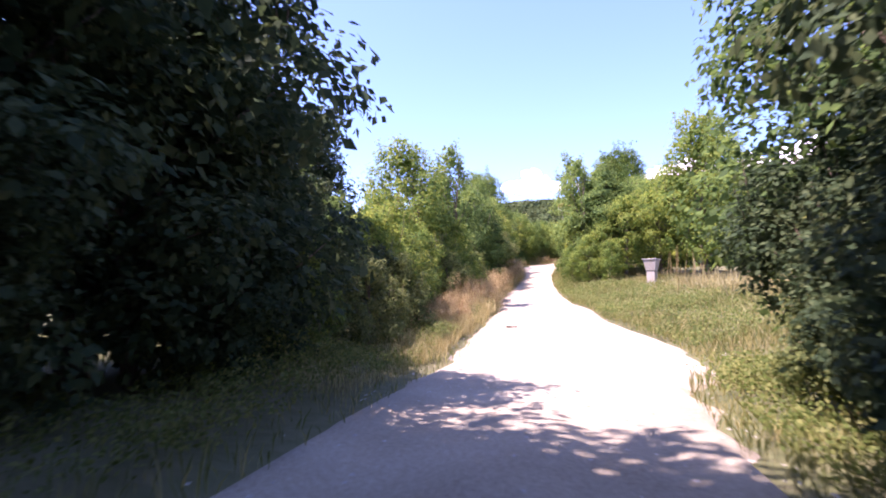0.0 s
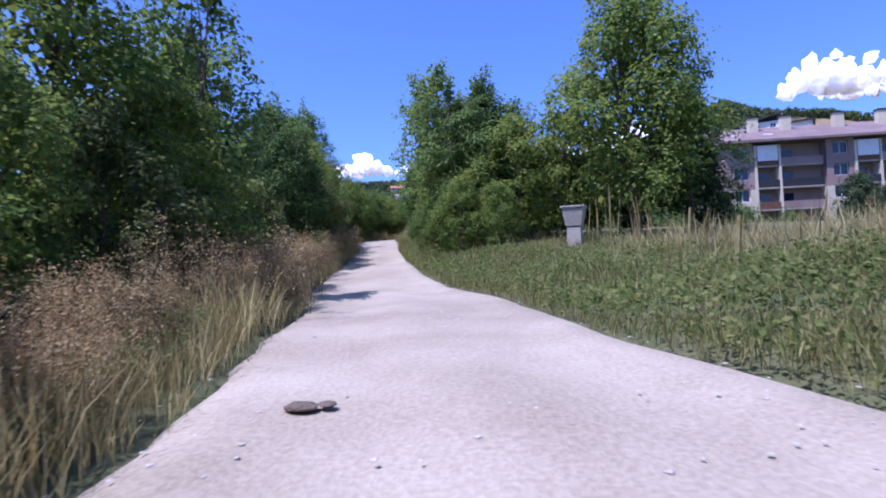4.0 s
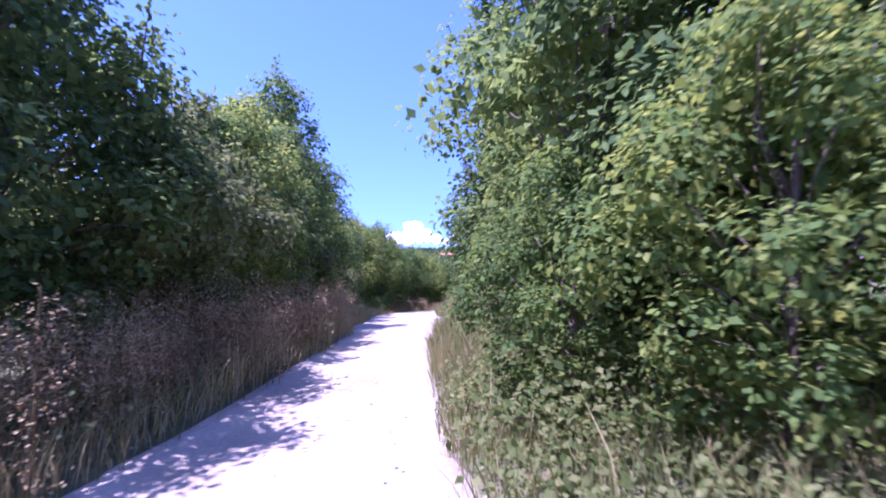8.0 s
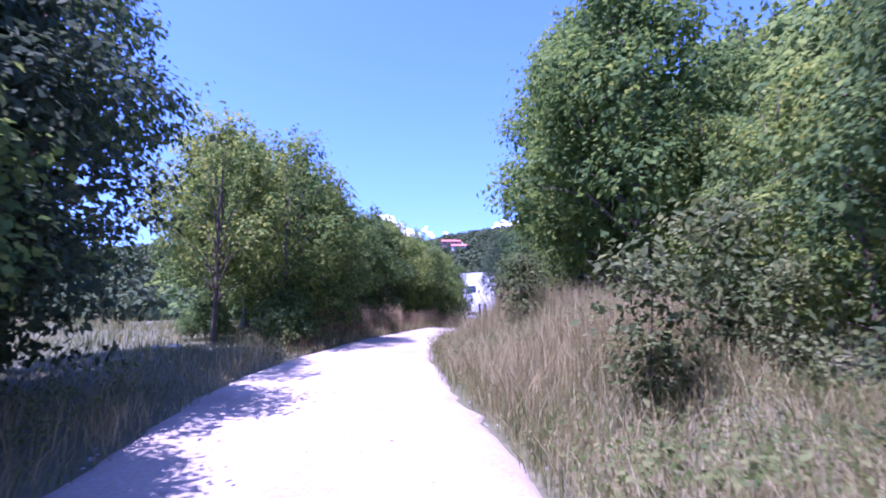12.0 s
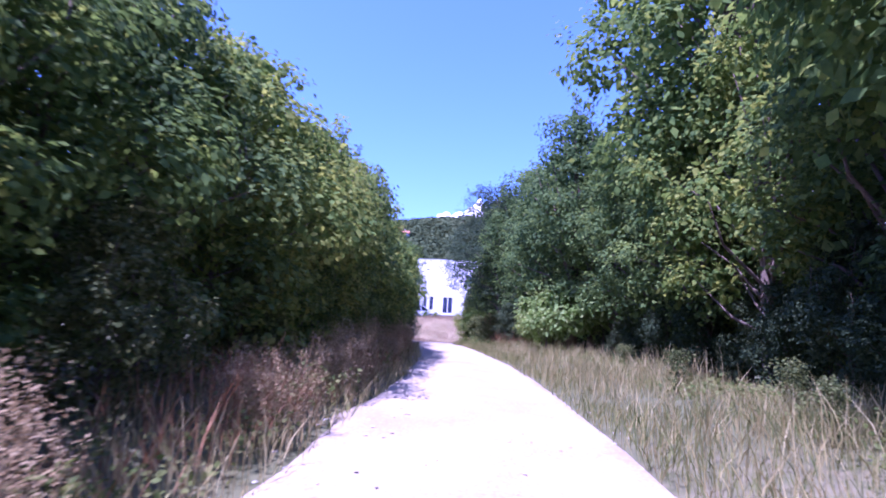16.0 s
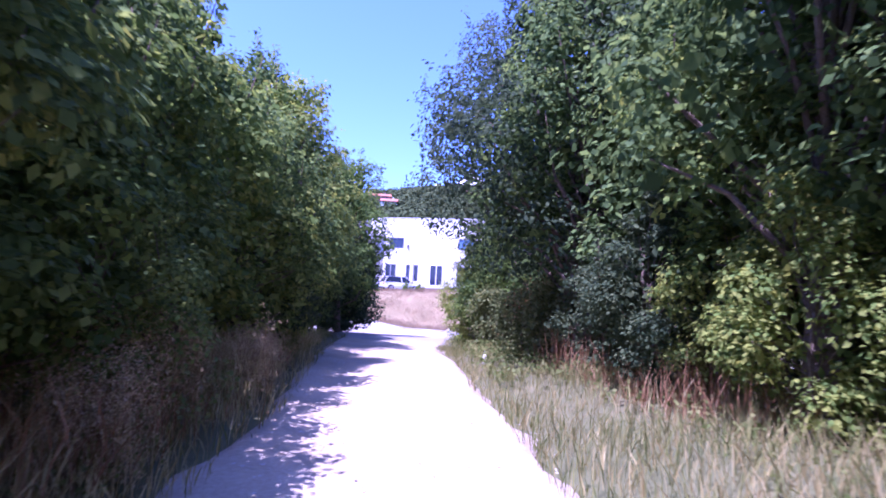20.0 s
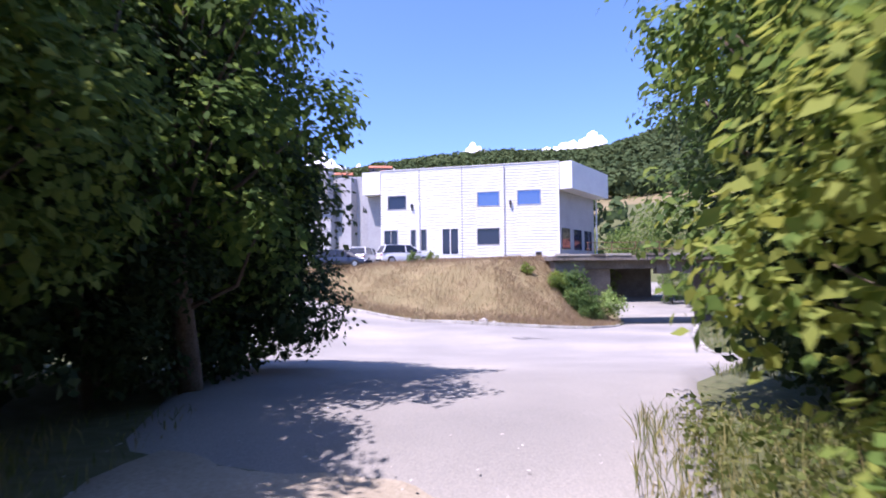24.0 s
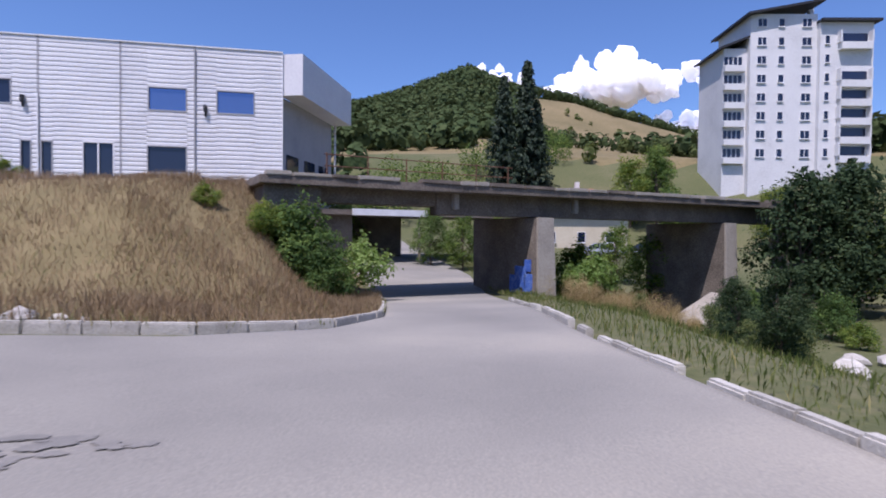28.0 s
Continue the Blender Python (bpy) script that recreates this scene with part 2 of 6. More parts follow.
def box(bm, x0, x1, y0, y1, z0, z1, m=None, bevel=0.0):
    r = bmesh.ops.create_cube(bm, size=1.0)
    vs = r["verts"]
    for v in vs:
        v.co = Vector((x0 + (v.co.x + 0.5) * (x1 - x0), y0 + (v.co.y + 0.5) * (y1 - y0), z0 + (v.co.z + 0.5) * (z1 - z0)))
    if bevel:
        es = list({e for v in vs for e in v.link_edges})
        out = bmesh.ops.bevel(bm, geom=es, offset=bevel, segments=2, affect="EDGES")
        vs = list({v for f in out["faces"] for v in f.verts} | {v for v in vs if v.is_valid})
    if m is not None:
        for v in vs:
            v.co = m @ v.co
    return bm


def box_part(name, dims, material, parent, label="", m=None, bevel=0.0):
    bm = bmesh.new()
    box(bm, *dims, m=m, bevel=bevel)
    return part(name, bm, material, parent, label)


def prism(bm, pts, z0, z1, m=None):
    """An upright prism over a plan outline given counter-clockwise."""
    lo = [bm.verts.new((p[0], p[1], z0)) for p in pts]
    hi = [bm.verts.new((p[0], p[1], z1)) for p in pts]
    n = len(pts)
    for i in range(n):
        bm.faces.new((lo[i], lo[(i + 1) % n], hi[(i + 1) % n], hi[i]))
    bm.faces.new(hi)
    bm.faces.new(list(reversed(lo)))
    if m is not None:
        for v in lo + hi:
            v.co = m @ v.co
    bmesh.ops.recalc_face_normals(bm, faces=bm.faces)
    return bm


def tubes(runs, sides=6):
    """Tapered tubes along runs of (point, radius)."""
    V, F = [], []
    for run in runs:
        base = len(V)
        for i, (p, r) in enumerate(run):
            p = Vector(p)
            d = Vector(run[min(i + 1, len(run) - 1)][0]) - Vector(run[max(i - 1, 0)][0])
            q = d.to_track_quat("Z", "Y")
            for s in range(sides):
                a = 2 * math.pi * s / sides
                V.append(p + q @ Vector((r * math.cos(a), r * math.sin(a), 0)))
        for i in range(len(run) - 1):
            for s in range(sides):
                a, b = base + i * sides + s, base + i * sides + (s + 1) % sides
                F.append((a, b, b + sides, a + sides))
        F.append([base + (len(run) - 1) * sides + s for s in range(sides)])
    return V, F


def empty(name, m, label, category, group="", kind=""):
    ob = new(name)
    ob.empty_display_size = 0.2
    ob.matrix_world = m
    return tagged(ob, label, category, group, kind)


# ---- lie of the land ----
LANE_Y = [-140, -112, -105, -95, -87, -80, -70, -62, -52, -41, -33, -20, -9, 0, 6, 14, 25, 36, 45, 60, 120]
LANE_Z = [-5.6, -5.5, -5.45, -5.75, -5.2, -4.9, -3.8, -3.1, -2.5, -1.6, -1.2, -1.15, -1.17, -1.38, -1.5, -2.25, -2.6, -3.5, -3.55, -3.2, -2.5]
LANE_L = [(17.5, -128), (16.8, -112), (14.5, -104), (13.35, -100), (12.6, -97), (11.95, -94.4), (11.3, -92), (10.4, -88), (9.5, -84), (8.1, -80.4), (7.5, -77), (6.9, -73.3), (6.3, -70.5), (5.7, -67.8), (4.7, -64), (3.5, -61), (2.6, -57.5), (1.6, -54), (0.6, -51),
          (-0.1, -48), (-0.2, -45), (0.0, -41), (0.2, -36), (0.3, -31), (0.35, -27), (0.2, -22), (-0.3, -17.5), (-0.7, -13), (-1.2, -10), (-2.0, -5.5), (-2.6, -1.5), (-3.0, 2), (-3.4, 5)]
LANE_R = [(23, -128), (20, -112), (17.6, -104), (16.9, -100), (16.6, -97), (17.0, -94.8), (16.2, -91.8), (14.2, -87.6), (13.1, -83.4), (11.8, -80.2), (10.6, -77), (9.6, -73.6), (8.8, -70.5), (8.1, -67.6), (7.3, -63.6), (6.9, -60), (6.4, -57), (5.7, -54.2), (4.8, -51),
          (3.8, -48), (3.0, -45), (2.7, -41), (3.5, -36), (3.45, -31), (3.4, -27), (3.15, -22), (2.7, -17.5), (2.3, -13), (1.9, -10), (1.55, -5.5), (1.0, -2.5), (1.3, 1.5), (2.2, 4.5)]
BANK_EDGE = [(-44, 76), (-34, 63), (-24, 50.5), (-17, 41), (-12, 34.2), (-8, 29.9), (-5, 27.3), (-2.5, 25.5), (0.7, 24.2), (3, 23.8), (5.4, 24.1), (6.9, 25.6), (8.1, 29), (10.2, 36), (12, 45), (14, 60), (17, 80)]
NEAR_EDGE = [(-54, 66), (-43, 53), (-32, 40), (-25, 31), (-20, 26), (-15, 20.5), (-10, 15.5), (-6.2, 11.2), (-3.3, 2.6), (1.5, 0.8), (3.5, 6.5), (6.2, 10.8), (7.0, 15), (8.7, 20.2), (12.8, 30), (19, 45), (26, 76)]


def smooth(a, b, x):
    t = np.clip((x - a) / (b - a), 0, 1)
    return t * t * (3 - 2 * t)


def along(poly, x, y):
    """Signed distance to a polyline (positive on its left) and the nearest point."""
    x, y = np.asarray(x, float), np.asarray(y, float)
    best = np.full(x.shape, 1e9)
    sign = np.zeros(x.shape)
    near = np.zeros(x.shape)
    for (ax, ay), (bx, by) in zip(poly, poly[1:]):
        dx, dy = bx - ax, by - ay
        t = np.clip(((x - ax) * dx + (y - ay) * dy) / (dx * dx + dy * dy), 0, 1)
        px, py = ax + t * dx, ay + t * dy
        d = np.hypot(x - px, y - py)
        m = d < best
        best = np.where(m, d, best)
        sign = np.where(m, np.sign(dx * (y - py) - dy * (x - px)), sign)
        near = np.where(m, px, near)
    return best * sign, near


AZ = [-180, -120, -80, -50, -33, -20, -12, -9, 0, 8, 14, 19, 22, 26, 29.6, 35, 40, 45, 48.5, 60, 90, 120, 180]
CREST = [0.05, 0.06, 0.09, 0.12, 0.14, 0.15, 0.165, 0.18, 0.19, 0.2, 0.215, 0.235, 0.25, 0.268, 0.236, 0.216, 0.19, 0.165, 0.15, 0.15, 0.15, 0.1, 0.05]


def wob(x, y, s, k):
    return np.sin(x * s + k) * np.cos(y * s * 1.3 + 2 * k) + 0.5 * np.sin(x * s * 2.3 + y * s * 1.9 + k)


def level(x, y):
    """Height of the bare ground."""
    x, y = np.asarray(x, float), np.asarray(y, float)
    z = np.interp(y, LANE_Y, LANE_Z)
    mid = np.interp(y, [-128, -104, -88, -70, -52, -36, -20, 0], [20.2, 16.0, 13.0, 7.5, 2.7, 1.6, 1.3, -0.9])
    z = z + (-4.0 - z) * smooth(6, 24, x - mid) * smooth(4, -16, y)
    left = -2.3 + 0.115 * np.clip(-x - 3, 0, 26)
    z = z + (left - z) * (1 - smooth(-1, 7, x)) * smooth(7, 22, y)
    d, _ = along(BANK_EDGE, x, y)
    top = np.interp(x, [-30, -22, -14, 8], [0.5, 0.7, 0.9, 1.05]) + 0.8 * smooth(42, 52, y)
    dl, nl = along(BANK_EDGE[:11], x, y)
    dr, nr = along(BANK_EDGE[10:], x, y)
    f = np.minimum(np.abs(dl) / np.interp(nl, [-30, -10, 4], [3.0, 9.0, 12.5]), np.abs(dr) / np.interp(nr, [6, 8, 12], [9.0, 6.5, 4.0]))
    z = np.where(d > 0, z + (np.maximum(top, z) - z) * smooth(0.2, 1, f), z)
    e, _ = along(NEAR_EDGE[9:], x, y)
    z = np.where(e < 0, z - 2.0 * smooth(0.5, 9, -e) * smooth(8, 16, y) * smooth(95, 60, x), z)
    r = np.hypot(x, y)
    az = np.degrees(np.arctan2(x, y))
    crest = np.interp(az, AZ, CREST) * 420 * (1 - 0.06 * smooth(4, 14, az) * smooth(75, 60, az))
    rise = smooth(60, 430, r) ** 1.25 * crest * (1 - 0.35 * smooth(470, 900, r))
    rise = rise * (1 + 0.05 * wob(x, y, 0.018, 1.0) * smooth(120, 300, r))
    rise = rise + 12 * smooth(44, 78, np.hypot(x - 30, y - 30)) * smooth(8, 30, x) * smooth(20, 45, y) * (1 - smooth(150, 300, r))
    far = smooth(45, 130, np.hypot(x - 2, y + 20)) * (1 - smooth(46, 14, np.abs(x - mid)) * smooth(30, 10, y) * smooth(-150, -126, y))
    return z * (1 - far) + np.interp(y, [-140, -40, 60, 400], [-5, -2.5, -1.5, 0]) * far + rise


def lane_mid(y):
    l = np.interp(y, [p[1] for p in LANE_L], [p[0] for p in LANE_L])
    r = np.interp(y, [p[1] for p in LANE_R], [p[0] for p in LANE_R])
    return l, r


def verge(x, y):
    """Rise of the ground beside the lane, seen from the lane's edge."""
    l, r = lane_mid(y)
    out = np.maximum(l - x, x - r)
    g = smooth(0.0, 1.6, out) * 0.16 * smooth(4, -4, y)
    rise = 0.45 * smooth(0.3, 5.5, x - r) * smooth(-97, -88, y) * smooth(-60, -68, y)
    mound = 0.55 * smooth(0.2, 2.2, x - r) * smooth(-54, -50, y) * smooth(-41, -44.5, y) * smooth(9, 6, x - r)
    return np.where((y > -125) & (y < 4), g + rise + mound, 0)


def ground_z(x, y):
    return float(level(x, y) + verge(x, y))


# ---- ground, lane, road ----
def spaced(lo, hi, step, far, grow=1.16):
    a = list(np.arange(lo, hi + 1e-6, step))
    s = step
    while a[-1] < far:
        s *= grow
        a.append(a[-1] + s)
    s = step
    b = [lo]
    while b[-1] > -far:
        s *= grow
        b.append(b[-1] - s)
    return np.array(sorted(set(b + a)))


GX, GY = spaced(-34, 46, 0.8, 3000), spaced(-118, 66, 0.8, 3000)
gx, gy = np.meshgrid(GX, GY)
lift = np.where((gx > -60) & (gx < 60) & (gy > -125) & (gy < 90), 0.05 * wob(gx, gy, 0.9, 0.3), 0)
ll, lr = lane_mid(gy)
onlane = (gx > ll - 0.9) & (gx < lr + 0.9) & (gy < 5)
da, _ = along(BANK_EDGE, gx, gy)
dn, _ = along(NEAR_EDGE, gx, gy)
onroad = (da < 0.9) & (dn > -0.9)
gz = level(gx, gy) + verge(gx, gy) + np.where(onlane | onroad, -0.12, lift)
nx_, ny_ = len(GX), len(GY)
idx = np.arange(nx_ * ny_).reshape(ny_, nx_)
faces = np.stack([idx[:-1, :-1], idx[:-1, 1:], idx[1:, 1:], idx[1:, :-1]], -1).reshape(-1, 4)
me = mesh_of("ground", np.stack([gx, gy, gz], -1).reshape(-1, 3).tolist(), faces.tolist(), SOIL, True)
me.materials.append(SLOPE)
fx, fy = gx.ravel()[faces[:, 0]], gy.ravel()[faces[:, 0]]
me.polygons.foreach_set("material_index", (((np.hypot(fx, fy) + 9 * wob(fx, fy, 0.07, 2.0) > 108) & (fy > 15)) | ((da.ravel()[faces[:, 0]] > 0.3) & (fy > 20) & (fy < 50))).astype(np.int32))
tagged(put("ground", me), "dry summer turf and soil sloping between lane, banks and hills", "ground", kind="structure")


def loft(name, A, B, n, across, material, ragged, up):
    def resample(P):
        P = np.array(P, float)
        s = np.concatenate([[0], np.cumsum(np.ones(len(P) - 1))])
        q = np.linspace(0, s[-1], n)
        return np.stack([np.interp(q, s, P[:, 0]), np.interp(q, s, P[:, 1])], -1)
    a, b = resample(A), resample(B)
    V = []
    for i in range(n):
        for j in range(across + 1):
            f = j / across
            x, y = a[i] * (1 - f) + b[i] * f
            if ragged and j in (0, across):
                k = (0.5 - f) * 2 * ragged * (noise.noise((x * 0.9, y * 0.9, 3.0)) + 0.6 * noise.noise((x * 2.7, y * 2.7, 9.0)))
                d = (b[i] - a[i]) / np.linalg.norm(b[i] - a[i])
                x, y = x - d[0] * k, y - d[1] * k
            rut = 0.018 * noise.noise((x * 1.5, y * 0.6, 0)) - 0.03 * (abs(f - 0.28) < 0.1 or abs(f - 0.72) < 0.1) if ragged else 0.01 * noise.noise((x * 0.3, y * 0.3, 0))
            edge = -0.16 if j in (0, across) else 0
            if ragged:
                edge -= 0.1 * float(smooth(-0.5, 0.4, along(NEAR_EDGE, x, y)[0])) * (y > -6)
            V.append((x, y, float(level(x, y)) + up + rut + edge))
    w = across + 1
    F = [(i * w + j, i * w + j + 1, (i + 1) * w + j + 1, (i + 1) * w + j) for i in range(n - 1) for j in range(across)]
    return put(name, mesh_of(name, V, F, material, True))


tagged(loft("gravel_lane", LANE_L, LANE_R, 260, 14, GRAVEL, 0.32, 0.0), "pale dusty gravel lane between overgrown hedges", "lane", kind="structure")
tagged(loft("asphalt_road", NEAR_EDGE, BANK_EDGE, 220, 26, ASPHALT, 0, -0.005), "worn light grey asphalt road bending under a bridge", "road", kind="structure")


def kerb_line(name, P, step, label, width=0.15, high=0.1, gaps=0.0, sunk=0.012):
    root = tagged(empty(name, pose(0, 0, 0), label, "kerb", kind="structure"), kind="structure")
    P = [Vector(p).to_3d() for p in P]
    rng = random.Random(5)
    bm = bmesh.new()
    box(bm, -0.5, 0.5, -width / 2, width / 2, -0.25, high, bevel=0.025)
    me = bpy.data.meshes.new("kerb_stone")
    bm.to_mesh(me)
    bm.free()
    me.materials.append(KERB)
    run = np.concatenate([[0], np.cumsum([(b - a).length for a, b in zip(P, P[1:])])])
    q = np.linspace(0, run[-1], int(run[-1] / step) + 1)
    X, Y = np.interp(q, run, [v.x for v in P]), np.interp(q, run, [v.y for v in P])
    Z = level(X, Y)
    for i in range(len(q) - 1):
        if rng.random() < gaps:
            continue
        d = Vector((X[i + 1] - X[i], Y[i + 1] - Y[i], Z[i + 1] - Z[i]))
        ob = put("kerb_stone", me, root)
        ob.matrix_world = pose((X[i] + X[i + 1]) / 2, (Y[i] + Y[i + 1]) / 2, (Z[i] + Z[i + 1]) / 2 + rng.uniform(-sunk, 0.008), rng.uniform(-2, 2), -math.degrees(math.atan2(d.z, d.to_2d().length)), math.degrees(math.atan2(d.y, d.x)) + rng.uniform(-1, 1)) @ Matrix.Diagonal((d.length * 0.995, 1, 1, 1))
    return root


kerb_line("bank_kerb", BANK_EDGE[2:14], 0.8, "low pale worn kerb along the grass bank", 0.15, 0.075, 0.02)
kerb_line("lane_kerb", NEAR_EDGE[11:15], 0.6, "pale broken concrete kerb above the gully verge", 0.14, 0.07, 0.1, 0.05)


# ---- vegetation ----
def leaves(rng, centres, per, spread, size, out=0.35, droop=0.15):
    """Kite-shaped leaves in flattened sprays round clump centres, faced to the light; an (n, 4, 3) array."""
    c = np.repeat(centres, per, axis=0)
    n = len(c)
    p = c + rng.normal(0, 1, (n, 3)) * spread * np.array([1.15, 1.15, 0.62])
    s = size * rng.uniform(0.6, 1.3, (n, 1))
    away = p * [1, 1, 0]
    away = away / (np.linalg.norm(away, axis=1, keepdims=True) + 1e-6)
    nrm = away * out + [0, 0, 0.75] + rng.normal(0, 0.48, (n, 3))
    nrm /= np.linalg.norm(nrm, axis=1, keepdims=True)
    d = rng.normal(0, 1, (n, 3))
    d -= nrm * (d * nrm).sum(1, keepdims=True)
    d /= np.linalg.norm(d, axis=1, keepdims=True) + 1e-9
    d[:, 2] -= droop
    w = np.cross(d, nrm)
    w /= np.linalg.norm(w, axis=1, keepdims=True) + 1e-9
    m = p + d * s * 0.42
    return np.stack([p, m + w * s * 0.31 + nrm * s * 0.07, p + d * s, m - w * s * 0.31 + nrm * s * 0.07], 1)


def limbs_of(rng, H, R, base, n, trunk_r):
    """Trunk and limbs of a slight plant, and clump centres at their ends."""
    runs, tips = [], []
    lean = rng.normal(0, 0.05, 2) * H
    top = np.array([lean[0], lean[1], H * 0.86])
    runs.append([((0, 0, -0.25), trunk_r * 1.25), (tuple(top * 0.3 + rng.normal(0, 0.04, 3)), trunk_r * 0.85), (tuple(top * 0.65 + rng.normal(0, 0.06, 3)), trunk_r * 0.5), (tuple(top), trunk_r * 0.12)])
    for i in range(n):
        f = base + (0.93 - base) * (i + rng.uniform(0, 1)) / n
        st = top * f
        a = i * 2.4 + rng.uniform(-0.5, 0.5)
        prof = math.sin(math.pi * min(1, (f - base * 0.6) / (1.08 - base * 0.6)) ** 0.75)
        ln = R * max(0.25, prof) * rng.uniform(0.6, 1.15)
        end = st + np.array([math.cos(a) * ln, math.sin(a) * ln, ln * rng.uniform(0.05, 0.75)])
        mid = (st + end) / 2 + rng.normal(0, 0.09, 3) * ln + [0, 0, 0.06 * ln]
        r = trunk_r * (0.27 - 0.16 * f)
        runs.append([(tuple(st), r), (tuple(mid), r * 0.6), (tuple(end), r * 0.12)])
        for k in range(5):
            tips.append(st + (end - st) * (0.3 + 0.175 * k) + rng.normal(0, 0.13, 3) * R)
    tips.append(top)
    return runs, np.array(tips)


def facing(rng, p, nrm, size, droop=0.15, rough=0.36):
    """One kite-shaped leaf at each point, roughly square to the given normals; an (n, 4, 3) array."""
    n = len(p)
    s = size * rng.uniform(0.6, 1.3, (n, 1))
    nrm = nrm + rng.normal(0, rough, (n, 3))
    nrm /= np.linalg.norm(nrm, axis=1, keepdims=True) + 1e-9
    d = rng.normal(0, 1, (n, 3))
    d -= nrm * (d * nrm).sum(1, keepdims=True)
    d /= np.linalg.norm(d, axis=1, keepdims=True) + 1e-9
    d[:, 2] -= droop
    w = np.cross(d, nrm)
    w /= np.linalg.norm(w, axis=1, keepdims=True) + 1e-9
    m = p + d * s * 0.42
    return np.stack([p, m + w * s * 0.33 + nrm * s * 0.06, p + d * s, m - w * s * 0.33 + nrm * s * 0.06], 1)


def lobes_of(rng, H, R, base, n, lobe):
    """Centres and radii of the leafy masses that make up a crown: fullest a little below the middle, ragged on top."""
    C, r = [], []
    for i in range(n):
        f = base + (0.92 - base) * ((i + rng.uniform(0, 1)) / n) ** 0.9
        q = (f - base) / (1 - base)
        prof = max(0.2, (0.62 + 0.38 * math.sin(math.pi * min(1, q * 1.25))) * (1 - max(0.0, q - 0.35) ** 1.6 * 1.25))
        a = i * 2.4 + rng.uniform(-0.6, 0.6)
        k = R * prof * rng.uniform(0.42, 0.78)
        C.append((math.cos(a) * k, math.sin(a) * k, H * f))
        r.append(R * lobe * rng.uniform(0.7, 1.25) * (0.6 + 0.4 * prof))
    return np.array(C), np.array(r)


PLANTS = {}


def plant(kind, x, y, s=1.0, turn=0.0, sink=0.0, wide=1.0):
    spec = KINDS[kind]
    z = ground_z(x, y) - sink
    if kind not in PLANTS:
        PLANTS[kind] = spec["make"](kind, **spec["with"])
        PLANTS[kind].matrix_basis = pose(x, y, z, 0, 0, turn) @ Matrix.Diagonal((s * wide, s * wide, s, 1))
        tagged(PLANTS[kind], spec["label"], spec["category"], spec["group"])
        return PLANTS[kind]
    k = PLANTS[kind].scale
    return copy_thing(PLANTS[kind], pose(x, y, z, 0, 0, turn) @ Matrix.Diagonal((s * wide / k.x, s * wide / k.y, s / k.z, 1)))


def make_tree(kind, seed, H, R, base, n, sprays, size, leaf, trunk_r=0.09, lobe=0.36, sprig=8, core=500):
    """A trunk, limbs to every leafy mass, and masses of leaf sprays that face outward and up, with twigs standing out on top."""
    rng = np.random.default_rng(seed)
    root = empty(KINDS[kind]["name"], pose(0, 0, 0), "", "")
    C, r = lobes_of(rng, H, R, base, n, lobe)
    lean = rng.normal(0, 0.04, 2) * H
    top = np.array([lean[0], lean[1], H * 0.86])
    runs = [[((0, 0, -0.3), trunk_r * 1.3), (tuple(top * 0.3 + rng.normal(0, 0.05, 3)), trunk_r * 0.85), (tuple(top * 0.65 + rng.normal(0, 0.07, 3)), trunk_r * 0.5), (tuple(top), trunk_r * 0.12)]]
    for c in C:
        st = top * min(0.9, max(0.06, c[2] / H * 0.72 - 0.04))
        mid = (st + c) / 2 + rng.normal(0, 0.06, 3) * R + [0, 0, 0.05 * H * rng.uniform(0, 1)]
        runs.append([(tuple(st), trunk_r * 0.3), (tuple(mid), trunk_r * 0.2), (tuple(c), trunk_r * 0.07)])
    L = []
    for c, q in zip(C, r):
        m = int(sprays * (q / (R * lobe)) ** 2)
        d = rng.normal(0, 1, (m, 3)) + [0, 0, 0.35]
        away = np.array([c[0], c[1], 0.0]) / (np.hypot(c[0], c[1]) + 1e-6)
        d += away * 0.35
        d /= np.linalg.norm(d, axis=1, keepdims=True)
        knob = 1 + 0.22 * np.sin(d[:, :1] * 5 + c[0] * 9) * np.cos(d[:, 1:2] * 5 + c[1] * 9) + 0.12 * np.sin(d[:, 2:] * 9 + c[2] * 5)
        p = c + d * q * [1.0, 1.0, 0.82] * knob * rng.uniform(0.72, 1.06, (m, 1))
        stray = rng.uniform(0, 1, m) < 0.1
        p[stray] += d[stray] * q * rng.uniform(0.1, 0.4, (stray.sum(), 1))
        k = 6
        pp = np.repeat(p, k, 0) + rng.normal(0, 1, (m * k, 3)) * size * [0.85, 0.85, 0.5]
        L.append(facing(rng, pp, np.repeat(d, k, 0) * 0.75 + [0, 0, 0.55], size))
    pick = rng.integers(0, n, core)
    inner = C[pick] * [0.6, 0.6, 1.0] + rng.normal(0, 0.4, (core, 3)) * r[pick][:, None]
    L.append(facing(rng, inner, rng.normal(0, 1, (core, 3)), size * 2.0, rough=0.1))
    S, N = [], []
    for i in range(sprig):
        j = rng.integers(n // 3, n)
        a = rng.uniform(0, 2 * math.pi)
        st = C[j] + [math.cos(a) * r[j] * 0.5, math.sin(a) * r[j] * 0.5, r[j] * 0.6]
        en = st + np.array([math.cos(a) * 0.2, math.sin(a) * 0.2, rng.uniform(0.4, 0.9)]) * R * 0.42
        runs.append([(tuple(st), 0.012), (tuple(en), 0.004)])
        S.append(np.repeat(np.linspace(st, en, 9), 5, 0) + rng.normal(0, size * 0.7, (45, 3)))
    if S:
        S = np.concatenate(S)
        L.append(facing(rng, S, np.tile([0.0, 0.0, 0.7], (len(S), 1)), size, rough=0.6))
    L = np.concatenate(L)
    L = L[L[:, :, 2].min(1) > -0.05]
